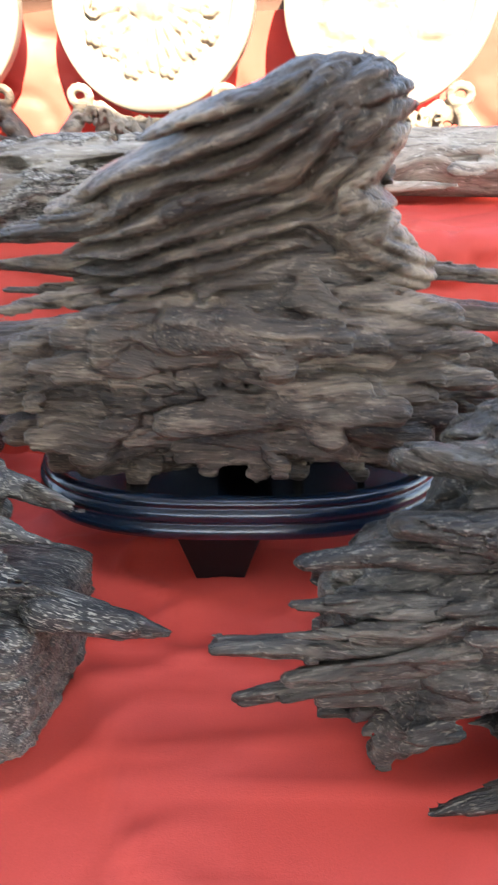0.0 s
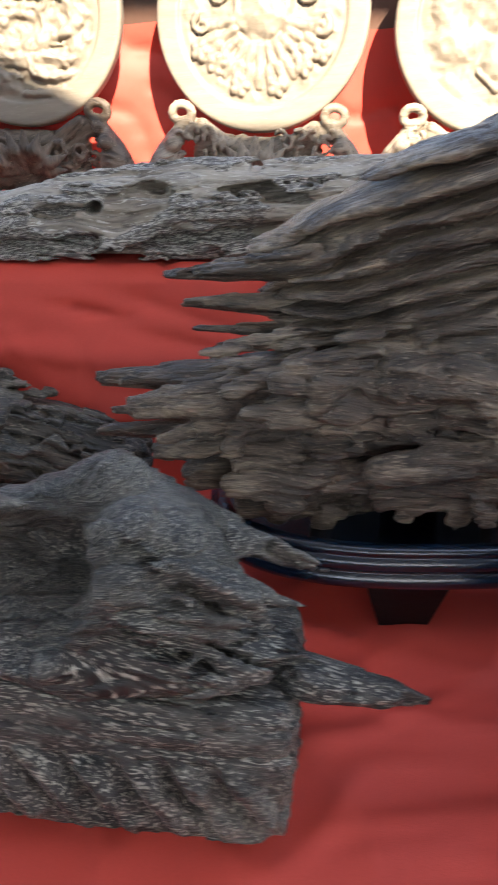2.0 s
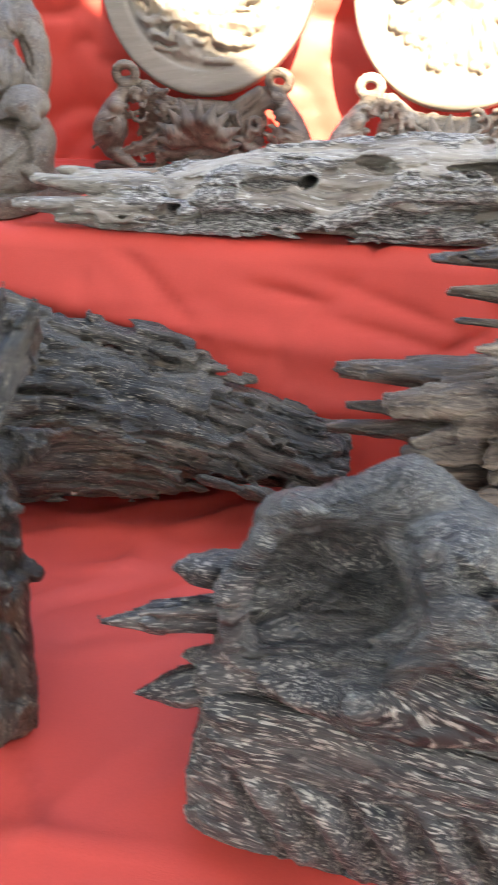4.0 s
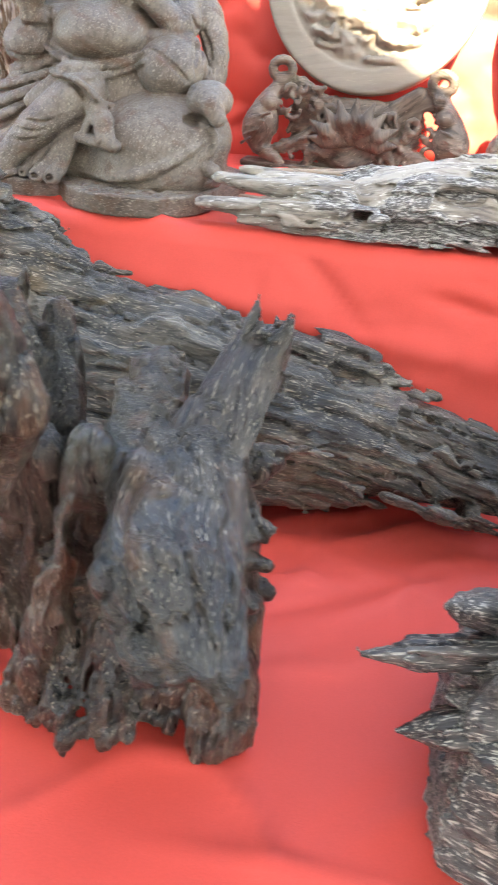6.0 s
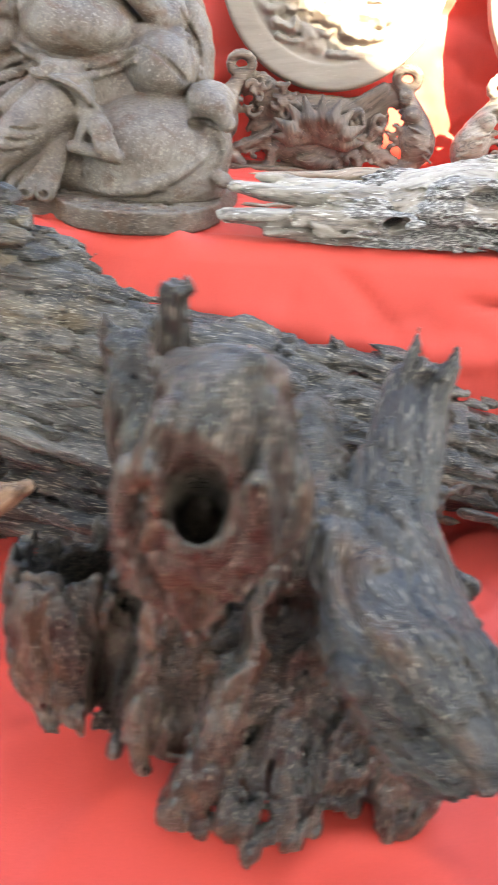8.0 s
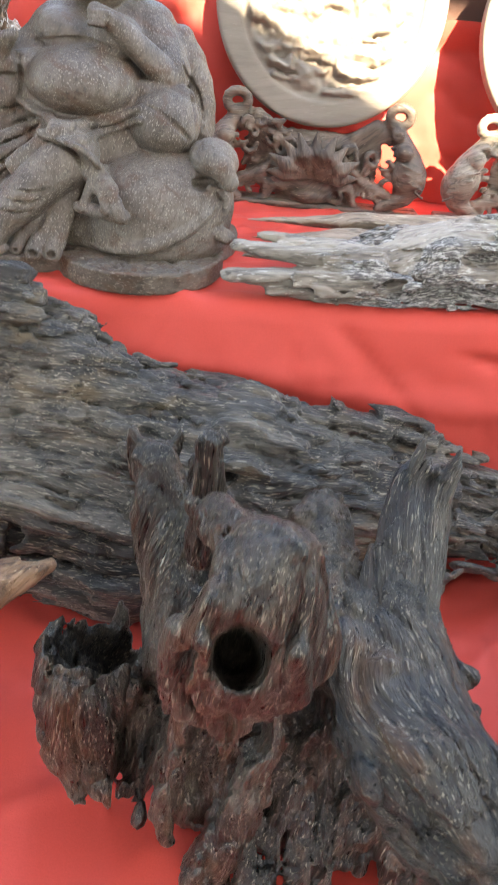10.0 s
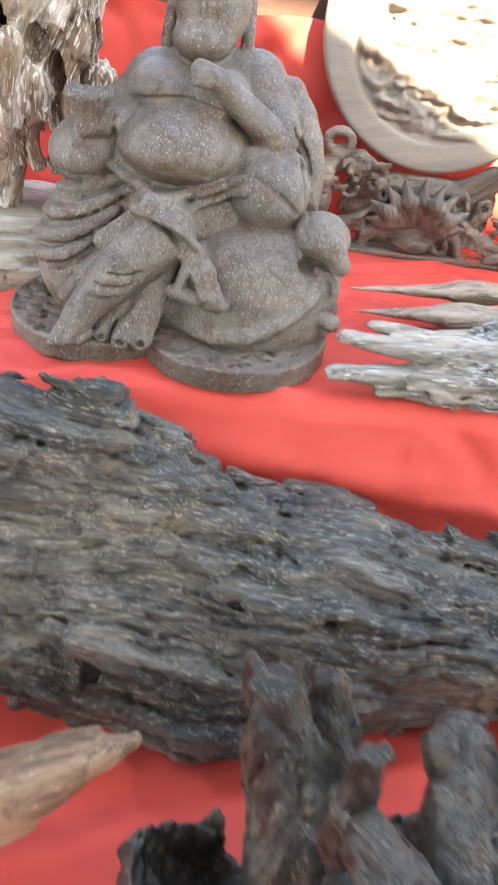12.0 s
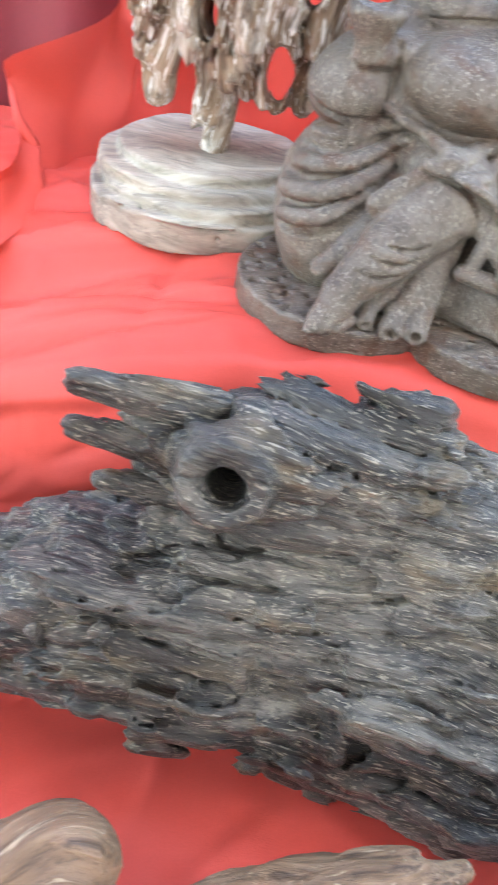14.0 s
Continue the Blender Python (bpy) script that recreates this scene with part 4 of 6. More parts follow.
def long_slab():
    root = empty_at("long_driftwood", (-0.8, 0.85, TABLE), "long dark flaky agarwood log leaning against the riser", "driftwood")
    c = Clay((-1.40, 0.69, 0.75), (-0.29, 0.97, 1.14), 0.0031)
    g = along((1, 0.03, -0.17), sway=0.009, seed=24)
    c.limb((-0.345, 0.85, 0.825), (-0.70, 0.855, 0.88), 0.05, 0.092, 0.02)
    c.limb((-0.70, 0.855, 0.875), (-1.08, 0.845, 0.895), 0.10, 0.080, 0.03)
    c.limb((-1.05, 0.845, 0.880), (-1.39, 0.83, 0.852), 0.076, 0.054, 0.02)
    c.limb((-0.52, 0.83, 0.815), (-0.80, 0.795, 0.815), 0.05, 0.062, 0.03)
    c.limb((-0.80, 0.795, 0.815), (-1.02, 0.825, 0.84), 0.062, 0.055, 0.03)
    c.lump((-0.90, 0.865, 0.99), (0.15, 0.055, 0.075), 0.04, (0, 14, 0))
    c.lump((-0.968, 0.85, 1.03), (0.074, 0.045, 0.062), 0.025)
    c.lump((-0.90, 0.865, 1.06), (0.032, 0.03, 0.03), 0.012)
    c.lump((-1.038, 0.852, 1.035), (0.044, 0.034, 0.052), 0.015)
    rnd = random.Random(31)
    for i in range(230):
        x = rnd.uniform(-1.36, -0.35)
        s = min(1, (-0.36 - x) / 0.36)
        rad = 0.05 + 0.042 * s if x > -1.06 else 0.062
        cz = 0.828 + 0.050 * s if x > -1.06 else 0.86
        ang = rnd.uniform(-0.6 if x > -1.06 else 0.0, 1.35)
        y, z = 0.853 - rad * math.cos(ang), cz + rad * math.sin(ang)
        l = rnd.uniform(0.06, 0.17)
        r = rnd.uniform(0.010, 0.019)
        n = (0, -math.cos(ang), math.sin(ang))
        c.limb((x - l / 2, y + 0.006, z + 0.10 * l), (x + l / 2, y + rnd.uniform(-0.010, 0.004), z - 0.10 * l), r, r * 0.7, 0.002, n, 0.6)
    for i in range(16):
        x = -1.0 + 0.045 * i
        c.limb((x - 0.035, 0.775 + 0.02 * rnd.random(), 0.80 + 0.03 * rnd.random()), (x + 0.02, 0.775 + 0.02 * rnd.random(), 0.785 + 0.02 * rnd.random()), rnd.uniform(0.016, 0.026), 0.014, 0.002, (0, -0.8, -0.5), 0.6)
    for x, z in ((-0.66, 0.965), (-0.74, 0.975), (-0.58, 0.945), (-0.51, 0.93), (-0.82, 1.0), (-0.45, 0.905)):
        c.limb((x - 0.035, 0.865, z + 0.006), (x + 0.03, 0.86, z - 0.006), 0.024, 0.017, 0.002, (0, -0.5, 0.8), 0.65)
    c.carve(flakes(g, 0.011, 28, 8, 28), 0.035)
    c.carve(ridges(g, 0.005, 42, 8, 61))
    c.carve(bundles(g, 0.0075, 40, 9, 62))
    c.carve(ridges(g, 0.0026, 95, 16, 63))
    c.lump((-1.006, 0.818, 1.048), (0.034, 0.020, 0.032), 0.015, (0, 15, 0))
    for i in range(12):
        a, e = radians(30 * i), radians(30 * i + 30)
        rim = lambda t: (-1.008 + 0.021 * math.cos(t), 0.802 + 0.008 * math.sin(t), 1.054 + 0.020 * math.sin(t))
        c.limb(rim(a), rim(e), 0.006, 0.006 - 0.002 * (i % 2), 0.005)
    c.limb((-1.010, 0.76, 1.066), (-1.002, 0.85, 1.036), 0.0150, 0.010, 0.003, (1, 0, 0.6), 0.85, cut=True)
    for z0, z1 in ((1.050, 1.066), (1.008, 1.024), (0.972, 0.985)):
        c.limb((-1.15, 0.80, z1), (-1.060, 0.815, z0), 0.016, 0.008, 0.003, (0, 1, 0), 4.0, cut=True)
    for x, y, z in ((-0.80, 0.775, 0.985), (-0.86, 0.77, 0.93), (-0.70, 0.785, 0.93), (-0.94, 0.76, 0.96), (-1.03, 0.77, 0.93)):
        c.lump((x, y - 0.005, z), (0.010, 0.025, 0.006), 0.004, cut=True)
    c.keep_above(TABLE + 0.005)
    c.skin("body", g, MAT_SLAB, root)
    k = 0
    for b, r in (((-1.094, 0.84, 1.080), 0.012), ((-1.097, 0.84, 1.046), 0.012), ((-1.078, 0.835, 1.012), 0.012)):
        prong(root, (-1.02, 0.85, b[2] - 0.022), b, r * 1.4, r * 0.8, (0, 1, 0.4), 0.75, MAT_SLAB, 280 + k, "finger")
        k += 1


long_slab()


def root_piece():
    root = empty_at("root_driftwood", (-0.66, 0.55, TABLE), "gnarled brown agarwood root with a hollow snout and forked top", "driftwood")
    heart = np.array([-0.63, 0.53, 0.93])
    stand, lie = along((0.05, -0.12, 1), sway=0.012, seed=70), along((0.28, -0.92, -0.22), sway=0.012, seed=71)

    def g(p):
        q = p - heart
        w = np.clip((p[:, 2] - 0.90) / 0.035, 0, 1) * np.clip((0.575 - p[:, 1]) / 0.04, 0, 1) * np.clip((p[:, 0] + 0.675) / 0.03, 0, 1)
        return stand(q) * (1 - w[:, None]) + lie(q) * w[:, None]
    c = Clay((-0.88, 0.38, 0.745), (-0.47, 0.74, 1.16), 0.0024)
    rnd = random.Random(5)
    # solid heart, and the flank that goes down behind the tongue
    c.lump((-0.655, 0.590, 0.85), (0.085, 0.060, 0.11), 0.03)
    c.lump((-0.625, 0.585, 0.93), (0.058, 0.046, 0.042), 0.02)
    c.limb((-0.585, 0.56, 0.92), (-0.578, 0.540, 0.775), 0.030, 0.030, 0.02)
    # ridge that sweeps from under the snout to the cloth, and a thin rib beside it
    c.limb((-0.670, 0.546, 0.985), (-0.693, 0.520, 0.885), 0.017, 0.016, 0.004)
    c.limb((-0.693, 0.520, 0.885), (-0.724, 0.510, 0.778), 0.016, 0.020, 0.005, bow=(0.004, -0.004, 0))
    c.limb((-0.735, 0.525, 0.965), (-0.756, 0.520, 0.885), 0.012, 0.009, 0.006, bow=(0.004, 0, 0))
    c.limb((-0.756, 0.520, 0.885), (-0.746, 0.518, 0.803), 0.009, 0.010, 0.005, bow=(-0.004, 0, 0))
    c.limb((-0.715, 0.556, 0.97), (-0.735, 0.550, 0.80), 0.024, 0.024, 0.012)
    # pleats in front, their hem ragged on the cloth
    for x, y, r, low in ((-0.712, 0.502, 0.014, 0.0), (-0.695, 0.494, 0.013, 0.010), (-0.679, 0.484, 0.013, 0.0), (-0.664, 0.490, 0.011, 0.006), (-0.651, 0.494, 0.012, 0.0), (-0.637, 0.499, 0.010, 0.0), (-0.623, 0.516, 0.012, 0.010), (-0.609, 0.512, 0.012, 0.006)):
        top = (x + 0.014 + 0.2 * (x + 0.66), 0.552, 0.905 + 0.25 * (x + 0.66))
        c.limb(top, (x, y, 0.768 + low), r * 0.9, r, 0.004, bow=(0, 0.006, 0))
        c.limb((x + rnd.uniform(-0.006, 0.006), y + 0.004, 0.80), (x + rnd.uniform(-0.008, 0.008), y - 0.001, 0.757 + low), r * 0.8, rnd.uniform(0.005, 0.009), 0.003)
    for x, y in ((-0.584, 0.504), (-0.568, 0.508), (-0.553, 0.516)):
        c.limb((x - 0.012, 0.540, 0.87), (x, y, 0.765), 0.022, 0.012, 0.005)
        c.limb((x, y, 0.785), (x + rnd.uniform(-0.005, 0.005), y - 0.004, 0.757), 0.012, 0.009, 0.003)
    c.lump((-0.655, 0.550, 0.79), (0.085, 0.034, 0.042), 0.012)
    # broad tongue that juts forward, crowned, its end broken off
    for i in range(6):
        t = i / 5
        crown = 4 * t * (1 - t)
        a = (-0.655 + 0.066 * t, 0.560, 0.940 + 0.012 * crown)
        m = (-0.636 + 0.066 * t, 0.484 + 0.006 * t, 0.937 + 0.016 * crown + 0.004 * t)
        e = (-0.603 + 0.048 * t, 0.440 - 0.010 * t + rnd.uniform(-0.003, 0.003), 0.903 + 0.018 * t + 0.015 * crown)
        c.limb(a, m, 0.021, 0.0175, 0.005, (-0.3, 0.25, 1), 0.8)
        c.limb(m, e, 0.0175, 0.0135, 0.004, (-0.3, 0.25, 1), 0.8)
    c.lump((-0.612, 0.556, 0.940), (0.046, 0.042, 0.032), 0.02)
    c.limb((-0.614, 0.545, 0.950), (-0.590, 0.612, 0.996), 0.036, 0.026, 0.02, (0.1, -0.65, 0.73), 0.5)
    for x in (-0.625, -0.605, -0.585):
        c.limb((x, 0.535, 0.90), (x + 0.020, 0.455, 0.897), 0.026, 0.013, 0.008)
    c.limb((-0.580, 0.53, 0.915), (-0.560, 0.45, 0.908), 0.020, 0.012, 0.008)
    c.strand((-0.640, 0.962), (-0.620, 0.945), (-0.592, 0.925), 0.002, 0.002, 0.002, 0.0, True, mid=0.0035)
    # clefts and a second hollow under the snout
    for x0, z0, x1, z1, r in ((-0.666, 0.948, -0.671, 0.885, 0.014), (-0.671, 0.885, -0.688, 0.795, 0.007), (-0.640, 0.905, -0.630, 0.79, 0.012), (-0.733, 0.93, -0.728, 0.83, 0.008)):
        c.strand((x0, z0), ((x0 + x1) / 2 + 0.003, (z0 + z1) / 2), (x1, z1), r * 0.6, r * 0.35, 0.003, -0.002, True, mid=r)
    c.limb((-0.692, 0.500, 0.968), (-0.703, 0.524, 0.905), 0.008, 0.010, 0.003, cut=True)
    # rear pillar of two columns with a groove between them and torn tops
    c.limb((-0.735, 0.585, 0.90), (-0.766, 0.636, 1.045), 0.036, 0.018, 0.008, (0.2, 1, 0), 0.8)
    c.limb((-0.712, 0.592, 0.90), (-0.732, 0.650, 1.030), 0.032, 0.017, 0.004, (0.2, 1, 0), 0.75)
    c.limb((-0.770, 0.640, 1.03), (-0.780, 0.644, 1.062), 0.014, 0.005, 0.003)
    c.limb((-0.760, 0.640, 1.04), (-0.750, 0.640, 1.064), 0.012, 0.005, 0.003)
    c.limb((-0.728, 0.655, 1.00), (-0.722, 0.682, 1.048), 0.016, 0.003, 0.003, (0.5, 1, 0), 0.5)
    prong(root, (-0.736, 0.560, 1.035), (-0.737, 0.560, 1.110), 0.012, 0.0075, (0, 1, 0), 0.9, MAT_ROOT, 295)
    c.limb((-0.748, 0.595, 1.06), (-0.738, 0.560, 0.95), 0.006, 0.007, 0.003, cut=True)
    # middle stub with a rounded top, a dark hollow between it and the blade
    c.limb((-0.650, 0.568, 0.950), (-0.648, 0.634, 0.998), 0.034, 0.023, 0.012)
    c.lump((-0.648, 0.636, 0.999), (0.025, 0.019, 0.021), 0.006)
    c.limb((-0.664, 0.552, 0.955), (-0.668, 0.606, 1.002), 0.011, 0.010, 0.006)
    c.limb((-0.630, 0.622, 1.022), (-0.628, 0.585, 0.995), 0.009, 0.008, 0.006, cut=True)
    # side wing behind the blade and ragged flaps below it
    c.limb((-0.60, 0.60, 0.940), (-0.553, 0.622, 0.948), 0.030, 0.014, 0.010, (0.1, 1, -0.3), 0.4)
    c.limb((-0.565, 0.615, 0.950), (-0.532, 0.631, 0.957), 0.014, 0.003, 0.004, (0.1, 1, -0.3), 0.6)
    c.limb((-0.592, 0.548, 0.935), (-0.556, 0.548, 0.936), 0.024, 0.012, 0.006)
    c.limb((-0.580, 0.545, 0.915), (-0.549, 0.538, 0.918), 0.018, 0.009, 0.003)
    c.limb((-0.578, 0.540, 0.895), (-0.556, 0.528, 0.888), 0.018, 0.009, 0.003)
    c.limb((-0.572, 0.560, 0.880), (-0.548, 0.560, 0.872), 0.020, 0.008, 0.003)
    for x, y, z in ((-0.545, 0.535, 0.927), (-0.545, 0.525, 0.904), (-0.545, 0.535, 0.880)):
        c.limb((x - 0.045, y - 0.035, z - 0.004), (x + 0.02, y, z), 0.0025, 0.005, 0.001, cut=True)
    # torn shell at the side
    c.lump((-0.805, 0.596, 0.86), (0.044, 0.048, 0.085), 0.012, (0, -8, 0))
    c.limb((-0.815, 0.575, 0.84), (-0.770, 0.542, 0.795), 0.026, 0.012, 0.010)
    c.limb((-0.832, 0.575, 0.85), (-0.812, 0.555, 0.80), 0.014, 0.010, 0.006)
    for a, b in (((-0.834, 0.598, 0.87), (-0.846, 0.612, 0.928)), ((-0.815, 0.632, 0.87), (-0.814, 0.636, 0.914)), ((-0.79, 0.628, 0.87), (-0.787, 0.630, 0.920)), ((-0.838, 0.612, 0.89), (-0.836, 0.622, 0.918))):
        c.limb(a, b, 0.017, 0.003, 0.004, (0.6, 1, 0), 0.7)
    c.lump((-0.803, 0.598, 0.928), (0.029, 0.028, 0.070), 0.003, (8, -8, 0), cut=True)
    c.lump((-0.79, 0.575, 0.962), (0.03, 0.03, 0.045), 0.003, cut=True)
    c.limb((-0.72, 0.580, 0.88), (-0.775, 0.582, 0.81), 0.042, 0.028, 0.02)
    c.lump((-0.768, 0.540, 0.87), (0.010, 0.04, 0.072), 0.004, (0, 10, 0), cut=True)
    for i in range(16):
        x = -0.728 + 0.0105 * i
        c.strand((x + 0.012, 0.90 + 0.012 * math.sin(i * 1.7)), (x + 0.004, 0.84), (x, 0.775), 0.0015, 0.001, 0.001, 0.0, True, mid=0.0034)
    c.carve(bundles(g, 0.0036, 32, 3, 71, 1.0), 0.04)
    c.carve(ridges(g, 0.0024, 44, 4, 73))
    c.carve(bundles(g, 0.0016, 66, 6, 72))
    c.carve(ridges(g, 0.0016, 110, 16, 75))
    c.keep_above(TABLE + 0.003)
    c.skin("body", g, MAT_ROOT, root)
    # drop-shaped snout under a hood, its opening like a cave
    s = Clay((-0.79, 0.40, 0.93), (-0.63, 0.63, 1.17), 0.0021)
    s.limb((-0.715, 0.486, 1.090), (-0.714, 0.494, 1.030), 0.025, 0.036, 0.010)
    s.limb((-0.714, 0.494, 1.030), (-0.720, 0.500, 0.945), 0.036, 0.004, 0.008)
    s.limb((-0.704, 0.488, 1.065), (-0.689, 0.490, 1.040), 0.026, 0.019, 0.010)
    s.limb((-0.711, 0.480, 1.09), (-0.705, 0.474, 1.114), 0.023, 0.008, 0.012)
    s.limb((-0.735, 0.470, 1.09), (-0.746, 0.476, 1.060), 0.010, 0.010, 0.008)
    s.limb((-0.752, 0.480, 1.062), (-0.748, 0.492, 0.992), 0.008, 0.010, 0.003, bow=(-0.004, 0, 0))
    s.limb((-0.748, 0.492, 0.992), (-0.722, 0.506, 0.950), 0.010, 0.005, 0.004)
    s.limb((-0.710, 0.486, 1.09), (-0.738, 0.56, 1.070), 0.018, 0.014, 0.015)
    s.lump((-0.785, 0.440, 1.120), (0.050, 0.050, 0.045), 0.006, cut=True)
    s.lump((-0.660, 0.432, 1.105), (0.042, 0.042, 0.055), 0.008, cut=True)
    gs = along((0.12, 0.05, 1), sway=0.012, seed=77)
    s.limb((-0.740, 0.460, 1.075), (-0.742, 0.472, 1.030), 0.007, 0.007, 0.005)
    s.limb((-0.742, 0.472, 1.030), (-0.721, 0.496, 0.946), 0.007, 0.004, 0.005)
    s.limb((-0.703, 0.456, 1.075), (-0.694, 0.466, 1.035), 0.008, 0.007, 0.006)
    s.limb((-0.694, 0.466, 1.035), (-0.719, 0.496, 0.946), 0.007, 0.004, 0.006)
    for i in range(12):
        x = -0.752 + 0.0075 * i
        s.strand((x, 1.06 - 0.0006 * i * i), ((x - 0.72) / 2, 1.0), (-0.720 + (x + 0.72) * 0.25, 0.958), 0.0015, 0.001, 0.001, 0.0, True, mid=0.0036)
    s.carve(bundles(gs, 0.0030, 34, 3, 76, 1.1))
    s.carve(flakes(gs, 0.0014, 36, 9, 74))
    s.carve(ridges(gs, 0.0016, 60, 4, 79))
    s.limb((-0.728, 0.415, 1.108), (-0.721, 0.502, 1.020), 0.0185, 0.012, 0.002, (1, 0, 0.2), 0.85, cut=True)
    s.limb((-0.722, 0.440, 1.060), (-0.718, 0.474, 0.975), 0.0075, 0.003, 0.002, cut=True)
    s.limb((-0.748, 0.455, 1.055), (-0.729, 0.480, 0.965), 0.0045, 0.0025, 0.001, cut=True)
    s.limb((-0.700, 0.447, 1.050), (-0.712, 0.480, 0.965), 0.0040, 0.0025, 0.001, cut=True)
    s.carve(ridges(gs, 0.0010, 130, 14, 78))
    s.skin("snout", gs, MAT_ROOT, root)
    # forked blade
    k = Clay((-0.66, 0.53, 0.89), (-0.52, 0.70, 1.09), 0.0022)
    face = (0.1, -0.65, 0.73)
    k.limb((-0.614, 0.552, 0.950), (-0.580, 0.640, 1.022), 0.034, 0.025, 0.01, face, 0.42)
    k.limb((-0.566, 0.630, 1.012), (-0.566, 0.638, 1.035), 0.014, 0.012, 0.006, face, 0.5)
    k.limb((-0.587, 0.638, 1.02), (-0.583, 0.654, 1.064), 0.015, 0.003, 0.003, face, 0.6)
    k.limb((-0.566, 0.634, 1.02), (-0.557, 0.647, 1.060), 0.012, 0.003, 0.003, face, 0.6)
    gk = along((0.31, 0.72, 0.62), sway=0.012, seed=72)
    k.carve(bundles(gk, 0.0032, 55, 9, 80))
    k.carve(ridges(gk, 0.0014, 130, 18, 81))
    k.skin("forked_blade", gk, MAT_ROOT, root)


root_piece()


def tan_piece():
    c = Clay((-1.20, 0.50, 0.75), (-0.80, 0.76, 1.0), 0.0027)
    g = along((1, 0.3, 0.4), sway=0.03, seed=34)
    c.limb((-1.06, 0.62, 0.80), (-0.93, 0.665, 0.865), 0.045, 0.032, 0.02)
    c.limb((-0.93, 0.665, 0.868), (-0.846, 0.681, 0.906), 0.030, 0.009, 0.012, bow=(0, 0, 0.006))
    c.limb((-1.05, 0.62, 0.80), (-1.06, 0.64, 0.94), 0.05, 0.03, 0.02)
    c.limb((-1.06, 0.64, 0.94), (-1.15, 0.62, 0.95), 0.03, 0.025, 0.02)
    c.limb((-1.03, 0.63, 0.80), (-0.985, 0.64, 0.785), 0.045, 0.03, 0.02)
    c.carve(ridges(g, 0.008, 26, 6, 81))
    c.carve(ridges(g, 0.002, 90, 10, 83))
    c.keep_above(TABLE + 0.003)
    return tagged(c.skin("tan_driftwood", g, MAT_TAN), "tan brown branching driftwood lying on red cloth", "driftwood")


tan_piece()


# ---- things on the shelf ----
def pale_log():
    c = Clay((-0.72, 0.94, 1.015), (0.16, 1.16, 1.19), 0.0028)
    g = along((1, 0.02, 0.06), sway=0.008, seed=44)

    def shell(p):
        n = fbm(g(p) * np.array([9, 26, 26]), 95, 3)
        left = np.clip((-0.12 - p[:, 0]) / 0.25, 0, 1)
        low = np.clip((1.125 + 0.10 * (p[:, 0] + 0.3) - p[:, 2]) / 0.02, -1, 1)
        return np.clip((n - 0.545 + 0.05 * left + 0.05 * low) * 14, 0, 1) * np.clip((-0.02 - p[:, 0]) * 20, 0, 1) * np.clip((p[:, 0] + 0.61) * 14, 0, 1)
    c.limb((-0.56, 1.012, 1.045), (-0.25, 1.03, 1.075), 0.028, 0.056, 0.02)
    c.limb((-0.25, 1.03, 1.075), (0.14, 1.06, 1.085), 0.056, 0.066, 0.02)
    c.lump((-0.36, 1.04, 1.075), (0.17, 0.05, 0.042), 0.03, (0, -4, 0))
    for b, z0, r in (((-0.695, 0.985, 1.045), 1.045, 0.019), ((-0.685, 1.015, 1.068), 1.06, 0.018), ((-0.65, 0.98, 1.032), 1.035, 0.015), ((-0.655, 1.03, 1.078), 1.07, 0.014)):
        c.limb((-0.54, 1.0, z0), b, r * 1.6, r * 0.85, 0.004, (0, 0.2, 1), 0.6)
    # torn hem and loose layers along the front
    rnd = random.Random(19)
    for i in range(46):
        x = rnd.uniform(-0.62, 0.08)
        z = rnd.uniform(1.026, 1.05 + 0.05 * (x + 0.62))
        y = c.front(x, z)
        if y is None:
            continue
        l, r = rnd.uniform(0.05, 0.12), rnd.uniform(0.010, 0.018)
        c.limb((x - l / 2, y + rnd.uniform(0.0, 0.008), z), (x + l / 2, y + rnd.uniform(-0.004, 0.008), z + rnd.uniform(-0.004, 0.010)), r, r * 0.4, 0.002, (0, -0.9, 0.3), 0.45)
    # long weathered hollows
    for x, z, l, r in ((-0.50, 1.040, 0.045, 0.013), (-0.40, 1.046, 0.07, 0.013), (-0.275, 1.050, 0.06, 0.015), (-0.20, 1.058, 0.065, 0.016), (-0.42, 1.080, 0.035, 0.008), (-0.16, 1.104, 0.06, 0.010), (-0.10, 1.060, 0.07, 0.016), (-0.30, 1.105, 0.03, 0.008), (-0.34, 1.030, 0.06, 0.010), (-0.02, 1.10, 0.05, 0.010)):
        y = c.front(x, z)
        if y is not None:
            c.limb((x - l, y + 0.010, z - 0.10 * l), (x + l, y + 0.012, z + 0.08 * l), r * 0.8, r * 0.5, 0.002, (0, 0.2, 1), 0.9, True)
            c.lump((x, y, z), (l * 0.7, 0.026, r), 0.003, (0, rnd_tilt(x), 0), cut=True)
    c.lump((-0.562, 0.985, 1.045), (0.026, 0.018, 0.018), 0.008)
    c.carve(lambda p: -0.006 * shell(p))
    for r, n in ((0.016, 9), (0.008, 6)):
        for i in range(n):
            a, e = 2 * math.pi * i / n, 2 * math.pi * (i + 1) / n
            c.limb((-0.562 + 1.3 * r * math.cos(a), 0.970, 1.046 + r * math.sin(a)), (-0.562 + 1.3 * r * math.cos(e), 0.970, 1.046 + r * math.sin(e)), 0.0035, 0.003, 0.002)
    c.carve(bundles(g, 0.0035, 40, 4, 91, 1.0))
    c.carve(lambda p: bundles(g, 0.005, 90, 12, 96)(p) * (0.3 + shell(p)))
    c.carve(ridges(g, 0.0016, 100, 12, 92))
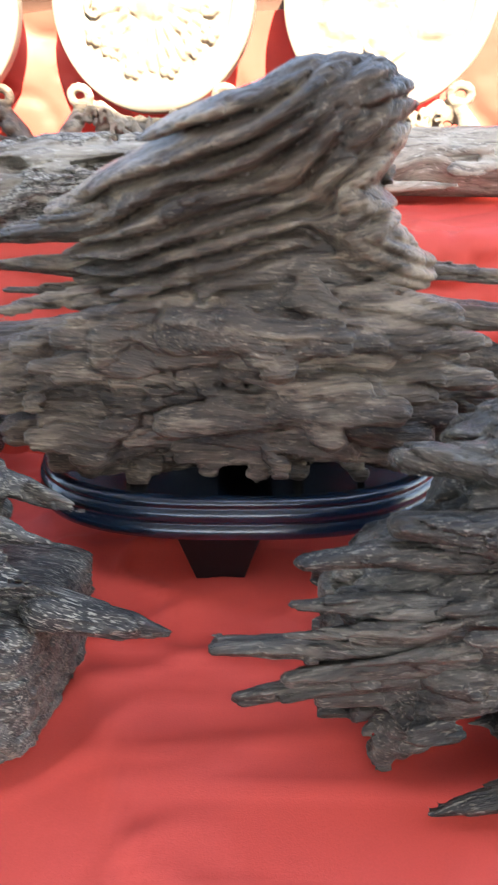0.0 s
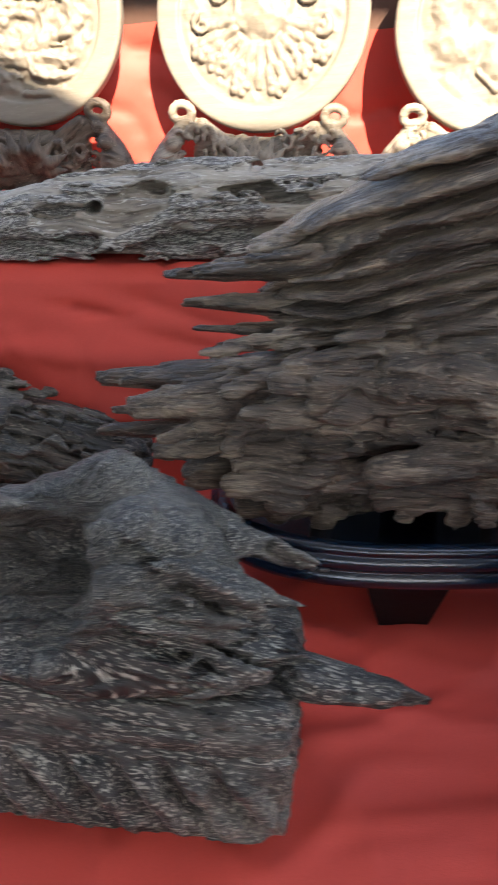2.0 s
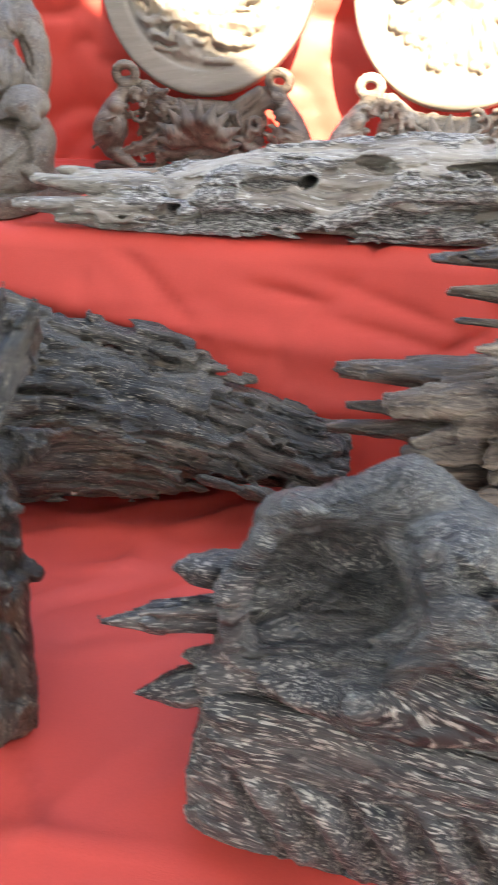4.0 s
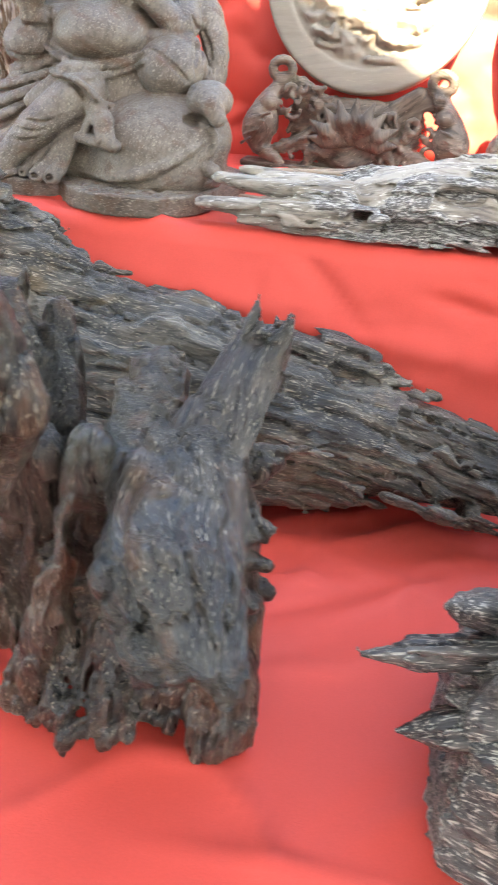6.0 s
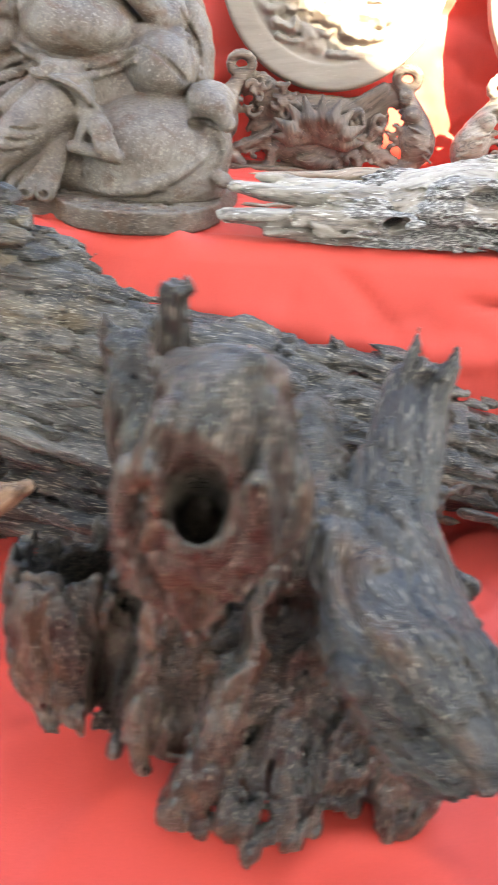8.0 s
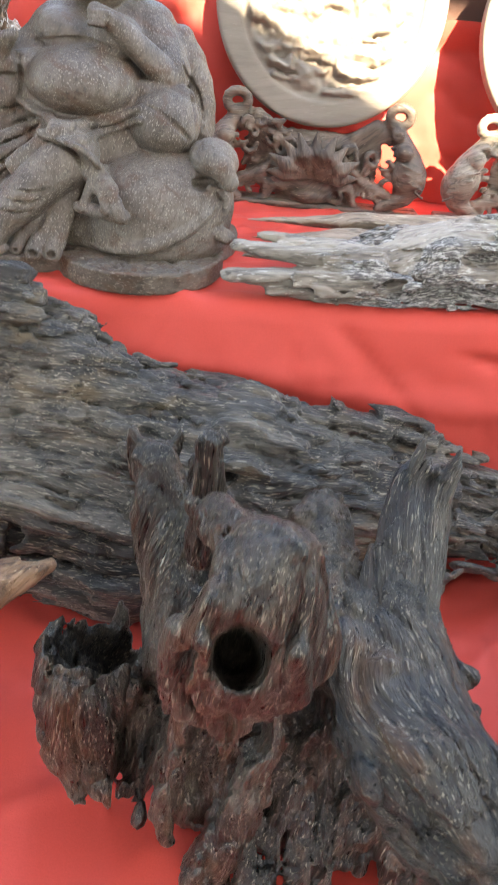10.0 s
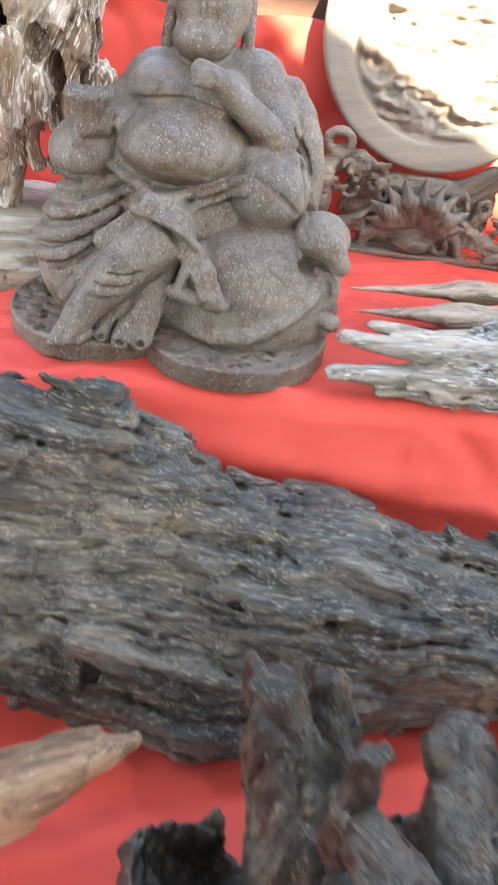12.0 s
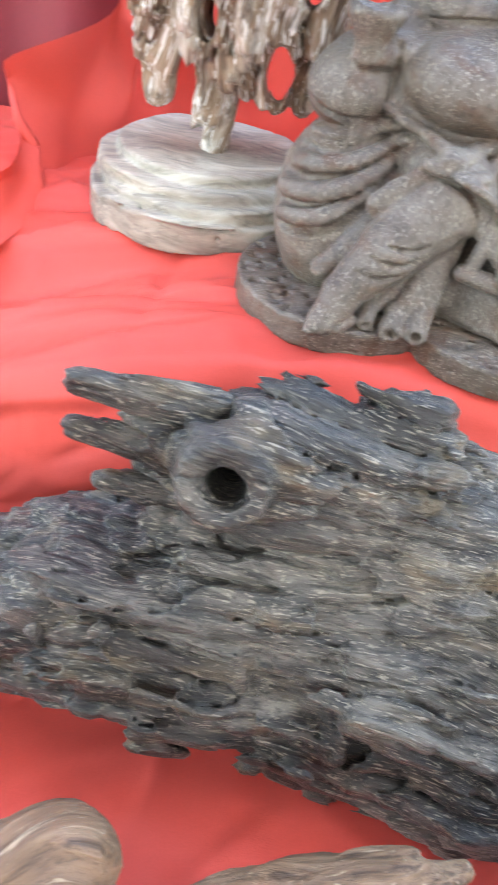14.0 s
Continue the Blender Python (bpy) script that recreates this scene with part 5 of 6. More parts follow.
    for x, z, r in ((-0.515, 1.050, 0.011), (-0.366, 1.086, 0.010), (-0.178, 1.128, 0.007)):
        c.limb((x - r, 0.95, z), (x + r, 1.06, z), r * 0.75, r * 0.7, 0.004, (1, 0, 0.3), 1.6, cut=True)
    c.keep_above(SHELF + 0.004)
    return tagged(c.skin("pale_log", g, MAT_LOG, bark=shell), "pale grey weathered driftwood log on the red shelf", "driftwood")


def rnd_tilt(x):
    return 6 * math.sin(x * 37)


pale_log()


def far_log():
    c = Clay((0.14, 1.10, 1.015), (0.85, 1.34, 1.20), 0.0034)
    g = along((1, 0.0, 0.02), sway=0.02, seed=46)
    c.limb((0.19, 1.22, 1.075), (0.82, 1.22, 1.08), 0.05, 0.065, 0.02)
    for i in range(14):
        x = 0.2 + 0.045 * i
        c.limb((x, 1.165 + 0.02 * math.sin(i * 2.1), 1.05 + 0.05 * abs(math.sin(i * 1.3))), (x + 0.1, 1.165, 1.05 + 0.05 * abs(math.sin(i * 1.3))), 0.014, 0.008, 0.004, (0, -1, 0.4), 0.5)
    c.carve(ridges(g, 0.007, 34, 5, 93))
    c.keep_above(SHELF + 0.004)
    return tagged(c.skin("pale_log", g, MAT_LOG, bark=lambda p: 0 * p[:, 0]), "pale brown weathered driftwood log behind the stand", "driftwood")


far_log()


def plank(a, b, w, h, seed):
    a, b = np.array(a, float), np.array(b, float)
    pad = np.array([0.02, w + 0.02, h + 0.012])
    c = Clay(np.minimum(a, b) - pad, np.maximum(a, b) + pad, 0.0027)
    g = along(b - a, sway=0.012, seed=seed)
    c.limb(a + (b - a) * 0.3, b, w * 0.8, w, 0.01, (0, 0, 1), h / w)
    c.limb(a + (b - a) * 0.35, a, w * 0.8, w * 0.15, 0.01, (0, 0, 1), h / w)
    c.carve(ridges(g, 0.004, 60, 5, seed))
    return tagged(c.skin("driftwood_slat", g, MAT_SLAT), "thin grey brown driftwood slat lying on the shelf", "driftwood", "slats of driftwood")


plank((-0.66, 1.13, 1.045), (-0.28, 1.15, 1.05), 0.026, 0.016, 301)
plank((-0.67, 1.085, 1.036), (-0.30, 1.10, 1.042), 0.024, 0.013, 302)
plank((-0.66, 1.17, 1.055), (-0.20, 1.22, 1.06), 0.024, 0.015, 303)


def statue():
    c = Clay((-1.02, 0.96, 1.035), (-0.67, 1.30, 1.40), 0.0020)
    upright = along((0.2, 0.2, 1), sway=0.01, seed=54)
    g = lambda p: upright(p) * np.array([4.0, 1, 1])
    # trunk, shoulders, head
    c.lump((-0.85, 1.145, 1.17), (0.088, 0.075, 0.10), 0.02)
    c.lump((-0.840, 1.128, 1.252), (0.066, 0.048, 0.044), 0.015)
    c.limb((-0.885, 1.125, 1.262), (-0.790, 1.125, 1.270), 0.026, 0.028, 0.012)
    c.lump((-0.835, 1.115, 1.338), (0.036, 0.039, 0.050), 0.006)
    c.lump((-0.842, 1.096, 1.304), (0.029, 0.026, 0.020), 0.008)
    for q in (-1, 1):
        c.limb((-0.835 + q * 0.037, 1.125, 1.345), (-0.838 + q * 0.038, 1.12, 1.296), 0.005, 0.007, 0.002)
    c.lump((-0.85, 1.113, 1.190), (0.090, 0.066, 0.060), 0.012)
    c.lump((-0.815, 1.116, 1.145), (0.100, 0.066, 0.055), 0.012)
    # breasts and belly
    c.lump((-0.872, 1.093, 1.258), (0.034, 0.028, 0.024), 0.008, (0, 15, 0))
    c.lump((-0.823, 1.086, 1.256), (0.030, 0.032, 0.024), 0.006, (0, -20, 0))
    c.lump((-0.854, 1.080, 1.212), (0.060, 0.056, 0.039), 0.003)
    # arm with the bowl
    c.limb((-0.893, 1.115, 1.252), (-0.940, 1.098, 1.205), 0.022, 0.028, 0.012)
    c.lump((-0.947, 1.088, 1.194), (0.033, 0.036, 0.031), 0.006, (0, -15, 0))
    c.limb((-0.900, 1.085, 1.226), (-0.940, 1.062, 1.223), 0.014, 0.012, 0.003)
    c.limb((-0.939, 1.060, 1.232), (-0.939, 1.060, 1.250), 0.013, 0.0225, 0.001)
    c.lump((-0.939, 1.060, 1.275), (0.032, 0.034, 0.018), 0.001, cut=True)
    c.lump((-0.939, 1.060, 1.258), (0.019, 0.021, 0.010), 0.001, cut=True)
    for i in range(4):
        c.limb((-0.957 + 0.010 * i, 1.036, 1.224), (-0.955 + 0.009 * i, 1.035, 1.240), 0.0046, 0.0042, 0.0008)
    # arm folded to the chest, the sleeve hanging from it
    c.limb((-0.785, 1.122, 1.268), (-0.763, 1.088, 1.228), 0.026, 0.022, 0.010)
    c.limb((-0.768, 1.076, 1.226), (-0.820, 1.056, 1.272), 0.0165, 0.012, 0.0015)
    c.limb((-0.820, 1.054, 1.274), (-0.840, 1.056, 1.284), 0.0115, 0.009, 0.002)
    for i in range(3):
        c.limb((-0.826 - 0.003 * i, 1.045, 1.282 - 0.005 * i), (-0.845, 1.050, 1.284 - 0.006 * i), 0.0042, 0.0036, 0.0006)
    c.limb((-0.752, 1.125, 1.255), (-0.727, 1.118, 1.150), 0.022, 0.016, 0.006, (1, -0.3, 0), 0.7, bow=(0.012, 0, 0))
    c.limb((-0.790, 1.066, 1.210), (-0.750, 1.070, 1.205), 0.010, 0.013, 0.003)
    c.limb((-0.750, 1.070, 1.205), (-0.724, 1.095, 1.160), 0.013, 0.008, 0.003)
    # haunch, raised leg, lying leg and sack
    c.lump((-0.86, 1.12, 1.085), (0.12, 0.09, 0.06), 0.02)
    c.lump((-0.934, 1.10, 1.100), (0.057, 0.064, 0.076), 0.008)
    c.lump((-0.768, 1.070, 1.178), (0.039, 0.042, 0.038), 0.002)
    c.lump((-0.775, 1.072, 1.092), (0.087, 0.074, 0.062), 0.0015, (0, -8, 0))
    c.lump((-0.778, 1.080, 1.055), (0.086, 0.076, 0.030), 0.015)
    c.limb((-0.880, 1.090, 1.150), (-0.862, 1.034, 1.146), 0.030, 0.030, 0.006)
    c.limb((-0.862, 1.030, 1.142), (-0.902, 1.012, 1.104), 0.030, 0.023, 0.0015)
    c.limb((-0.902, 1.012, 1.104), (-0.932, 1.004, 1.070), 0.023, 0.015, 0.003)
    c.limb((-0.932, 1.004, 1.066), (-0.946, 0.990, 1.051), 0.015, 0.010, 0.004)
    for i in range(4):
        c.limb((-0.944 + 0.007 * i, 0.994 + 0.002 * i, 1.052), (-0.953 + 0.007 * i, 0.984 + 0.002 * i, 1.048), 0.005, 0.0042, 0.0008)
    # hem beside the shin, and flared folds from the knee to the ground
    c.limb((-0.898, 1.040, 1.128), (-0.948, 1.024, 1.078), 0.010, 0.009, 0.0015)
    for x, y, r in ((-0.908, 1.012, 0.0065), (-0.890, 1.004, 0.0085), (-0.872, 1.006, 0.0095)):
        c.limb((-0.852, 1.026, 1.124), (x, y, 1.058), 0.007, r, 0.003)
        c.limb((x, y, 1.062), (x - 0.003, y - 0.010, 1.052), r * 0.95, r * 1.1, 0.001)
        c.lump((x - 0.003, y - 0.016, 1.052), (r * 0.5, 0.006, r * 0.35), 0.001, cut=True)
    # folds drawn across the haunch, and the sash below the belly
    for za, zb, xb, r in ((1.158, 1.180, -0.900, 0.0065), (1.138, 1.168, -0.898, 0.0075), (1.117, 1.154, -0.903, 0.0085), (1.098, 1.136, -0.914, 0.0075)):
        c.strand((-0.984, za), ((xb - 0.984) / 2, (za + zb) / 2 - 0.010), (xb, zb), r * 0.8, 0.004, 0.001, 0.001, mid=r)
        c.strand((-0.984, za - 0.010), ((xb - 0.984) / 2, (za + zb) / 2 - 0.020), (xb, zb - 0.008), 0.003, 0.0015, 0.001, 0.0, True, mid=0.0042)
    c.limb((-0.875, 1.020, 1.166), (-0.912, 1.024, 1.130), 0.010, 0.013, 0.001, (0, 1, 0.3), 0.6)
    for dz, r in ((0.0, 0.0065), (-0.011, 0.005)):
        c.strand((-0.918, 1.188 + dz), (-0.852, 1.155 + dz), (-0.792, 1.194 + dz), 0.004, 0.004, 0.001, 0.0015, mid=r)
    c.lump((-0.872, 1.014, 1.170), (0.011, 0.010, 0.009), 0.001)
    # robe drawn over the raised knee
    for i in range(4):
        c.strand((-0.878 + 0.008 * i, 1.164 - 0.001 * i), (-0.842 + 0.006 * i, 1.166 - 0.006 * i), (-0.834 + 0.004 * i, 1.118 - 0.004 * i), 0.002, 0.003, 0.001, 0.001, mid=0.0042)
        c.strand((-0.882 + 0.008 * i, 1.159 - 0.001 * i), (-0.848 + 0.006 * i, 1.160 - 0.006 * i), (-0.840 + 0.004 * i, 1.118 - 0.004 * i), 0.001, 0.001, 0.001, 0.0, True, mid=0.0022)
    for i in range(3):
        c.strand((-0.925 + 0.008 * i, 1.092 + 0.011 * i), (-0.905 + 0.008 * i, 1.086 + 0.011 * i), (-0.893 + 0.008 * i, 1.094 + 0.011 * i), 0.001, 0.001, 0.001, 0.0, True, mid=0.0020)
    # hand resting on the sack
    c.limb((-0.838, 1.014, 1.132), (-0.822, 1.002, 1.116), 0.012, 0.012, 0.003)
    c.limb((-0.850, 1.004, 1.098), (-0.806, 0.994, 1.093), 0.0065, 0.0085, 0.001)
    c.limb((-0.838, 1.004, 1.120), (-0.844, 1.002, 1.104), 0.006, 0.005, 0.001)
    for i in range(3):
        c.limb((-0.828 + 0.008 * i, 0.996, 1.116 - 0.003 * i), (-0.822 + 0.008 * i, 0.990, 1.098), 0.0045, 0.0042, 0.0008)
    # sack: sweeping fold, gathered neck, curled tie
    c.strand((-0.845, 1.056), (-0.765, 1.050), (-0.712, 1.105), 0.003, 0.003, 0.003, 0.0, mid=0.0075)
    c.lump((-0.714, 1.046, 1.148), (0.027, 0.032, 0.022), 0.001, (0, 12, 0))
    c.limb((-0.708, 1.024, 1.145), (-0.698, 1.022, 1.130), 0.014, 0.010, 0.002)
    c.lump((-0.714, 1.062, 1.095), (0.024, 0.026, 0.036), 0.004)
    c.lump((-0.722, 1.025, 1.126), (0.016, 0.016, 0.007), 0.001, cut=True)
    last = None
    for i in range(17):
        a = radians(100 - 32 * i)
        rr = 0.021 - 0.0011 * i
        p = (-0.714 + rr * 0.85 * math.cos(a), 1.030, 1.100 + rr * math.sin(a))
        if last:
            c.limb(last, p, 0.0048, 0.0048, 0.0006)
        last = p
    c.limb((-0.722, 1.034, 1.080), (-0.698, 1.03, 1.070), 0.008, 0.009, 0.001)
    # creases of sleeves and chest
    c.strand((-0.925, 1.245), (-0.912, 1.225), (-0.918, 1.192), 0.001, 0.001, 0.001, 0.0, True, mid=0.0032)
    c.strand((-0.978, 1.186), (-0.945, 1.166), (-0.912, 1.184), 0.001, 0.001, 0.001, 0.0, True, mid=0.0034)
    c.strand((-0.905, 1.246), (-0.855, 1.262), (-0.805, 1.244), 0.001, 0.001, 0.001, 0.0, True, mid=0.0024)
    for i in range(3):
        c.strand((-0.752 + 0.006 * i, 1.240 - 0.012 * i), (-0.738 + 0.004 * i, 1.215), (-0.732 + 0.004 * i, 1.160), 0.001, 0.001, 0.001, 0.0, True, mid=0.0028)
    c.strand((-0.786, 1.198), (-0.755, 1.190), (-0.730, 1.150), 0.001, 0.001, 0.001, 0.0, True, mid=0.0030)
    c.carve(ridges(g, 0.0006, 90, 40, 111))
    c.keep_above(SHELF + 0.024)
    ob = c.skin("statue", g, MAT_STATUE)
    # the figure sits leaning back
    foot = SHELF + 0.024
    for v in ob.data.vertices:
        v.co.y += 0.004 + 0.33 * (v.co.z - foot)
        v.co.x = -0.706 + (v.co.x + 0.706) * 1.045
        v.co.z = foot + (v.co.z - foot) * 0.935
    return tagged(ob, "seated round-bellied statue of grey brown carved wood", "statue")


statue()


def lobed_plinth():
    c = Clay((-1.05, 0.94, 1.014), (-0.66, 1.34, 1.056), 0.0020)
    for x, y, r in ((-0.795, 1.065, 0.098), (-0.932, 1.092, 0.095), (-0.76, 1.15, 0.085), (-0.87, 1.20, 0.12)):
        c.disc((x, y, 1.034), r, 0.0125, 2, 0.003)
        c.limb((x, y, 1.0465), (x, y, 1.047), r - 0.006, r - 0.006, 0.001, (0, 0, 1), 0.012)
    rnd = random.Random(8)
    for i in range(330):
        a, q = rnd.uniform(0, 6.28), rnd.choice(((-0.795, 1.065, 0.098), (-0.932, 1.092, 0.095)))
        rr = q[2] * rnd.uniform(0.55, 0.93)
        c.lump((q[0] + rr * math.cos(a), q[1] + rr * math.sin(a), 1.048), (0.0034, 0.0026, 0.006), 0.001, cut=True)
    level = along((1, 0.2, 0), sway=0.01, seed=55)
    g = lambda p: level(p) * np.array([3.0, 1, 1])
    c.carve(ridges(g, 0.001, 90, 60, 56))
    return tagged(c.skin("wooden_plinth", g, MAT_STATUE), "flat lobed wooden plinth with punched dots on red cloth", "plinth")


lobed_plinth()


R_PLATE = 0.165


def carved_plate(x, y, lean, yaw, kind, seed):
    root = empty_at("carved_plate", (x, y, SHELF + 0.118), "round pale wooden plate carved in relief, standing upright", "plate", "carved plates")
    root.rotation_euler = (radians(-lean), 0, radians(yaw))
    R = R_PLATE
    c = Clay((-R - 0.01, -0.024, -0.01), (R + 0.01, 0.026, 2 * R + 0.01), 0.0023)
    c.disc((0, 0.006, R), R, 0.013, 1, 0.002, soft=0.005)
    c.disc((0, -0.012, R), R - 0.034, 0.009, 1, 0.002, cut=True, soft=0.004)
    rnd = random.Random(seed)
    y0 = -0.004
    if kind == 0:
        for i in range(26):
            a, b = rnd.uniform(-0.10, 0.05), rnd.uniform(0.05, 0.13)
            c.limb((a, y0, b), (a + rnd.uniform(0.02, 0.06), y0, b + rnd.uniform(-0.008, 0.008)), 0.006, 0.004, 0.002)
        for i in range(5):
            c.limb((-0.08, y0, 0.15 + 0.012 * i), (-0.02 + 0.03 * i, y0, 0.148 + 0.012 * i), 0.004, 0.004, 0.002)
        c.limb((-0.11, y0, 0.14), (0.10, y0, 0.15), 0.008, 0.006, 0.003, bow=(0, 0, -0.03))
    elif kind == 1:
        # a full basket between scrolls, leaves and roses
        c.lump((0, 0.0, R + 0.005), (0.048, 0.016, 0.040), 0.003)
        c.lump((0, -0.002, R + 0.050), (0.034, 0.014, 0.026), 0.003)
        c.lump((0, -0.002, R + 0.085), (0.022, 0.012, 0.020), 0.003)
        for k, (n, r0, r1) in enumerate(((11, 0.046, 0.070), (15, 0.078, 0.100))):
            for i in range(n):
                a = radians(192 + 156 * i / (n - 1))
                c.limb((r0 * math.cos(a), y0 + 0.003, R + r0 * math.sin(a)), (r1 * math.cos(a), y0 + 0.002, R + r1 * math.sin(a)), 0.0085, 0.006, 0.001)
        for q in (-1, 1):
            for cx, cz, r0, sp in ((0.070, R + 0.030, 0.020, 1), (0.092, R - 0.015, 0.015, -1), (0.062, R + 0.078, 0.017, -1), (0.100, R + 0.045, 0.013, 1)):
                last = None
                for i in range(11):
                    a = sp * radians(38 * i) + 1.0
                    p = (q * (cx + (r0 - 0.0013 * i) * math.cos(a)), y0 - 0.003, cz + (r0 - 0.0013 * i) * math.sin(a))
                    if last:
                        c.limb(last, p, 0.0045, 0.004, 0.001)
                    last = p
            for cx, cz in ((0.068, R - 0.070), (0.095, R - 0.052), (0.030, R - 0.100)):
                c.lump((q * cx, y0 + 0.002, cz), (0.013, 0.008, 0.013), 0.002)
                for i in range(5):
                    a = radians(72 * i)
                    c.lump((q * cx + 0.010 * math.cos(a), y0, cz + 0.010 * math.sin(a)), (0.006, 0.007, 0.006), 0.001)
            for i in range(5):
                a = radians(20 + 24 * i)
                c.limb((q * 0.050, y0, R + 0.05), (q * (0.050 + 0.05 * math.cos(a)), y0 - 0.003, R + 0.06 + 0.045 * math.sin(a)), 0.003, 0.0065, 0.001)
    else:
        for px, pz, rx, rz in ((0, R + 0.03, 0.06, 0.06), (-0.065, R - 0.035, 0.045, 0.030), (0.065, R - 0.035, 0.045, 0.030), (0, R - 0.055, 0.030, 0.035), (-0.09, R + 0.02, 0.022, 0.05), (0.09, R + 0.02, 0.022, 0.05)):
            c.lump((px, 0.002, pz), (rx, 0.014, rz), 0.003)
        c.limb((-0.03, y0, R - 0.075), (0, y0, R - 0.098), 0.005, 0.005, 0.002)
        c.limb((0.03, y0, R - 0.075), (0, y0, R - 0.098), 0.005, 0.005, 0.002)

    def rel(p):
        r = np.sqrt(p[:, 0] ** 2 + (p[:, 2] - R) ** 2)
        m = np.clip((R - 0.04 - r) / 0.008, 0, 1) * (p[:, 1] < 0.004)
        n = fbm(p * np.array([34, 0, 34]) + seed, seed, 3)
        f = fbm(p * np.array([90, 0, 90]) + seed, seed + 3, 2)
        return -(0.006, 0.0025, 0.002)[kind] * m * (np.clip(1 - np.abs(2 * n - 1) * 2.5, -0.3, 1) + 0.8 * (f - 0.5))
    c.carve(rel)
    c.skin("dish", along((1, 0, 0.1), sway=0.004, seed=seed), MAT_PLATE, root, local=True)


def plate_stand(x, y, lean, yaw, seed, material, tone):
    root = empty_at("plate_stand", (x, y, SHELF + 0.118), "openwork carved %s wooden stand under an upright plate" % tone, "stand", "plate stands")
    root.rotation_euler = (0, 0, radians(yaw))
    s = Clay((-0.20, -0.05, -0.122), (0.20, 0.04, 0.075), 0.0025)
    rnd = random.Random(seed)
    for q in (-1, 1):
        # curled ear with an eye through it
        last = None
        for i in range(13):
            a = radians(-60 + 30 * i)
            p = (q * (0.122 + 0.016 * math.cos(a)), -0.004, 0.026 + 0.013 * math.sin(a))
            if last:
                s.limb(last, p, 0.0075, 0.007, 0.002)
            last = p
        # flat openwork ground, then the crouching body, limbs and bands on it
        s.limb((q * 0.105, 0.004, 0.0), (q * 0.040, 0.004, -0.050), 0.020, 0.020, 0.004, (0, 1, 0), 0.5)
        s.limb((q * 0.118, 0.0, 0.012), (q * 0.148, -0.006, -0.030), 0.011, 0.017, 0.004)
        s.lump((q * 0.150, -0.010, -0.056), (0.029, 0.024, 0.037), 0.004, (0, q * -15, 0))
        s.lump((q * 0.136, -0.016, -0.020), (0.015, 0.015, 0.014), 0.003)
        s.limb((q * 0.150, -0.012, -0.085), (q * 0.112, -0.014, -0.108), 0.015, 0.009, 0.004)
        s.limb((q * 0.060, 0, -0.035), (q * 0.085, -0.006, -0.075), 0.012, 0.011, 0.004, bow=(q * -0.012, 0, 0))
        s.limb((q * 0.085, -0.006, -0.075), (q * 0.118, -0.01, -0.084), 0.011, 0.010, 0.004)
        s.limb((q * 0.045, 0, -0.085), (q * 0.075, -0.008, -0.110), 0.013, 0.010, 0.004, bow=(0, 0, 0.014))
        s.limb((q * 0.09, 0, 0.010), (q * 0.055, -0.004, -0.008), 0.010, 0.006, 0.003)
        for i in range(4):
            s.limb((q * (0.130 + 0.010 * i), -0.033, -0.034 - 0.013 * i), (q * (0.166 + 0.003 * i), -0.028, -0.046 - 0.012 * i), 0.0028, 0.0028, 0.001)
        for i in range(26):
            cx, cz = rnd.uniform(0.035, 0.130), rnd.uniform(-0.105, 0.004)
            if cx - 0.035 > 0.10 + 0.9 * cz + 0.02 and cz > -0.03:
                continue
            last, sp, r0 = None, rnd.choice((-1, 1)), rnd.uniform(0.007, 0.013)
            for j in range(6):
                a = sp * radians(46 * j) + i
                p = (q * (cx + (r0 - 0.001 * j) * math.cos(a)), -0.011 - 0.001 * j, cz + (r0 - 0.001 * j) * math.sin(a))
                if last:
                    s.limb(last, p, 0.0045, 0.004, 0.001)
                last = p
        for x, z in ((0.098, -0.058), (0.108, -0.020), (0.062, -0.066), (0.122, -0.072), (0.082, -0.098)):
            s.lump((q * x, -0.005, z), (0.008, 0.04, 0.006), 0.002, (0, q * 30, 0), cut=True)
    s.lump((0, 0.004, -0.052), (0.112, 0.009, 0.050), 0.004, power=3)
    s.lump((0, 0, -0.075), (0.055, 0.016, 0.042), 0.008)
    s.lump((0, -0.012, -0.098), (0.030, 0.014, 0.014), 0.004)
    s.limb((-0.17, 0, -0.116), (0.17, 0, -0.116), 0.010, 0.010, 0.006)
    s.limb((-0.09, 0.004, 0.0), (0.09, 0.004, 0.0), 0.012, 0.012, 0.006, bow=(0, 0, -0.03))
    fan = Clay((-0.095, -0.045, -0.09), (0.095, 0.008, 0.012), 0.0022)
    for i in range(9):
        a = radians(4 + 21.5 * i)
        reach = 0.070 + 0.006 * (i % 2)
        m = (0.6 * reach * math.cos(a), -0.026 - 0.004 * (i % 2), -0.068 + 0.036 * math.sin(a))
        fan.limb((0, -0.014, -0.068), m, 0.004, 0.0120, 0.0003, (0, 1, 0), 0.75)
        fan.limb(m, (reach * math.cos(a), -0.024, -0.068 + 0.066 * math.sin(a)), 0.0120, 0.002, 0.0003, (0, 1, 0), 0.75)
    fan.skin("leaf_fan", along((0, 0, 1), seed=seed), material, root, local=True)
    part("foot_rail", box((-0.178, -0.022, -0.1175), (0.178, 0.022, -0.108), 0.003), material, root)
    g = along((1, 0, 0.2), sway=0.02, seed=seed)
    s.carve(ridges(g, 0.0012, 110, 50, seed))
    s.skin("openwork", g, material, root, local=True)


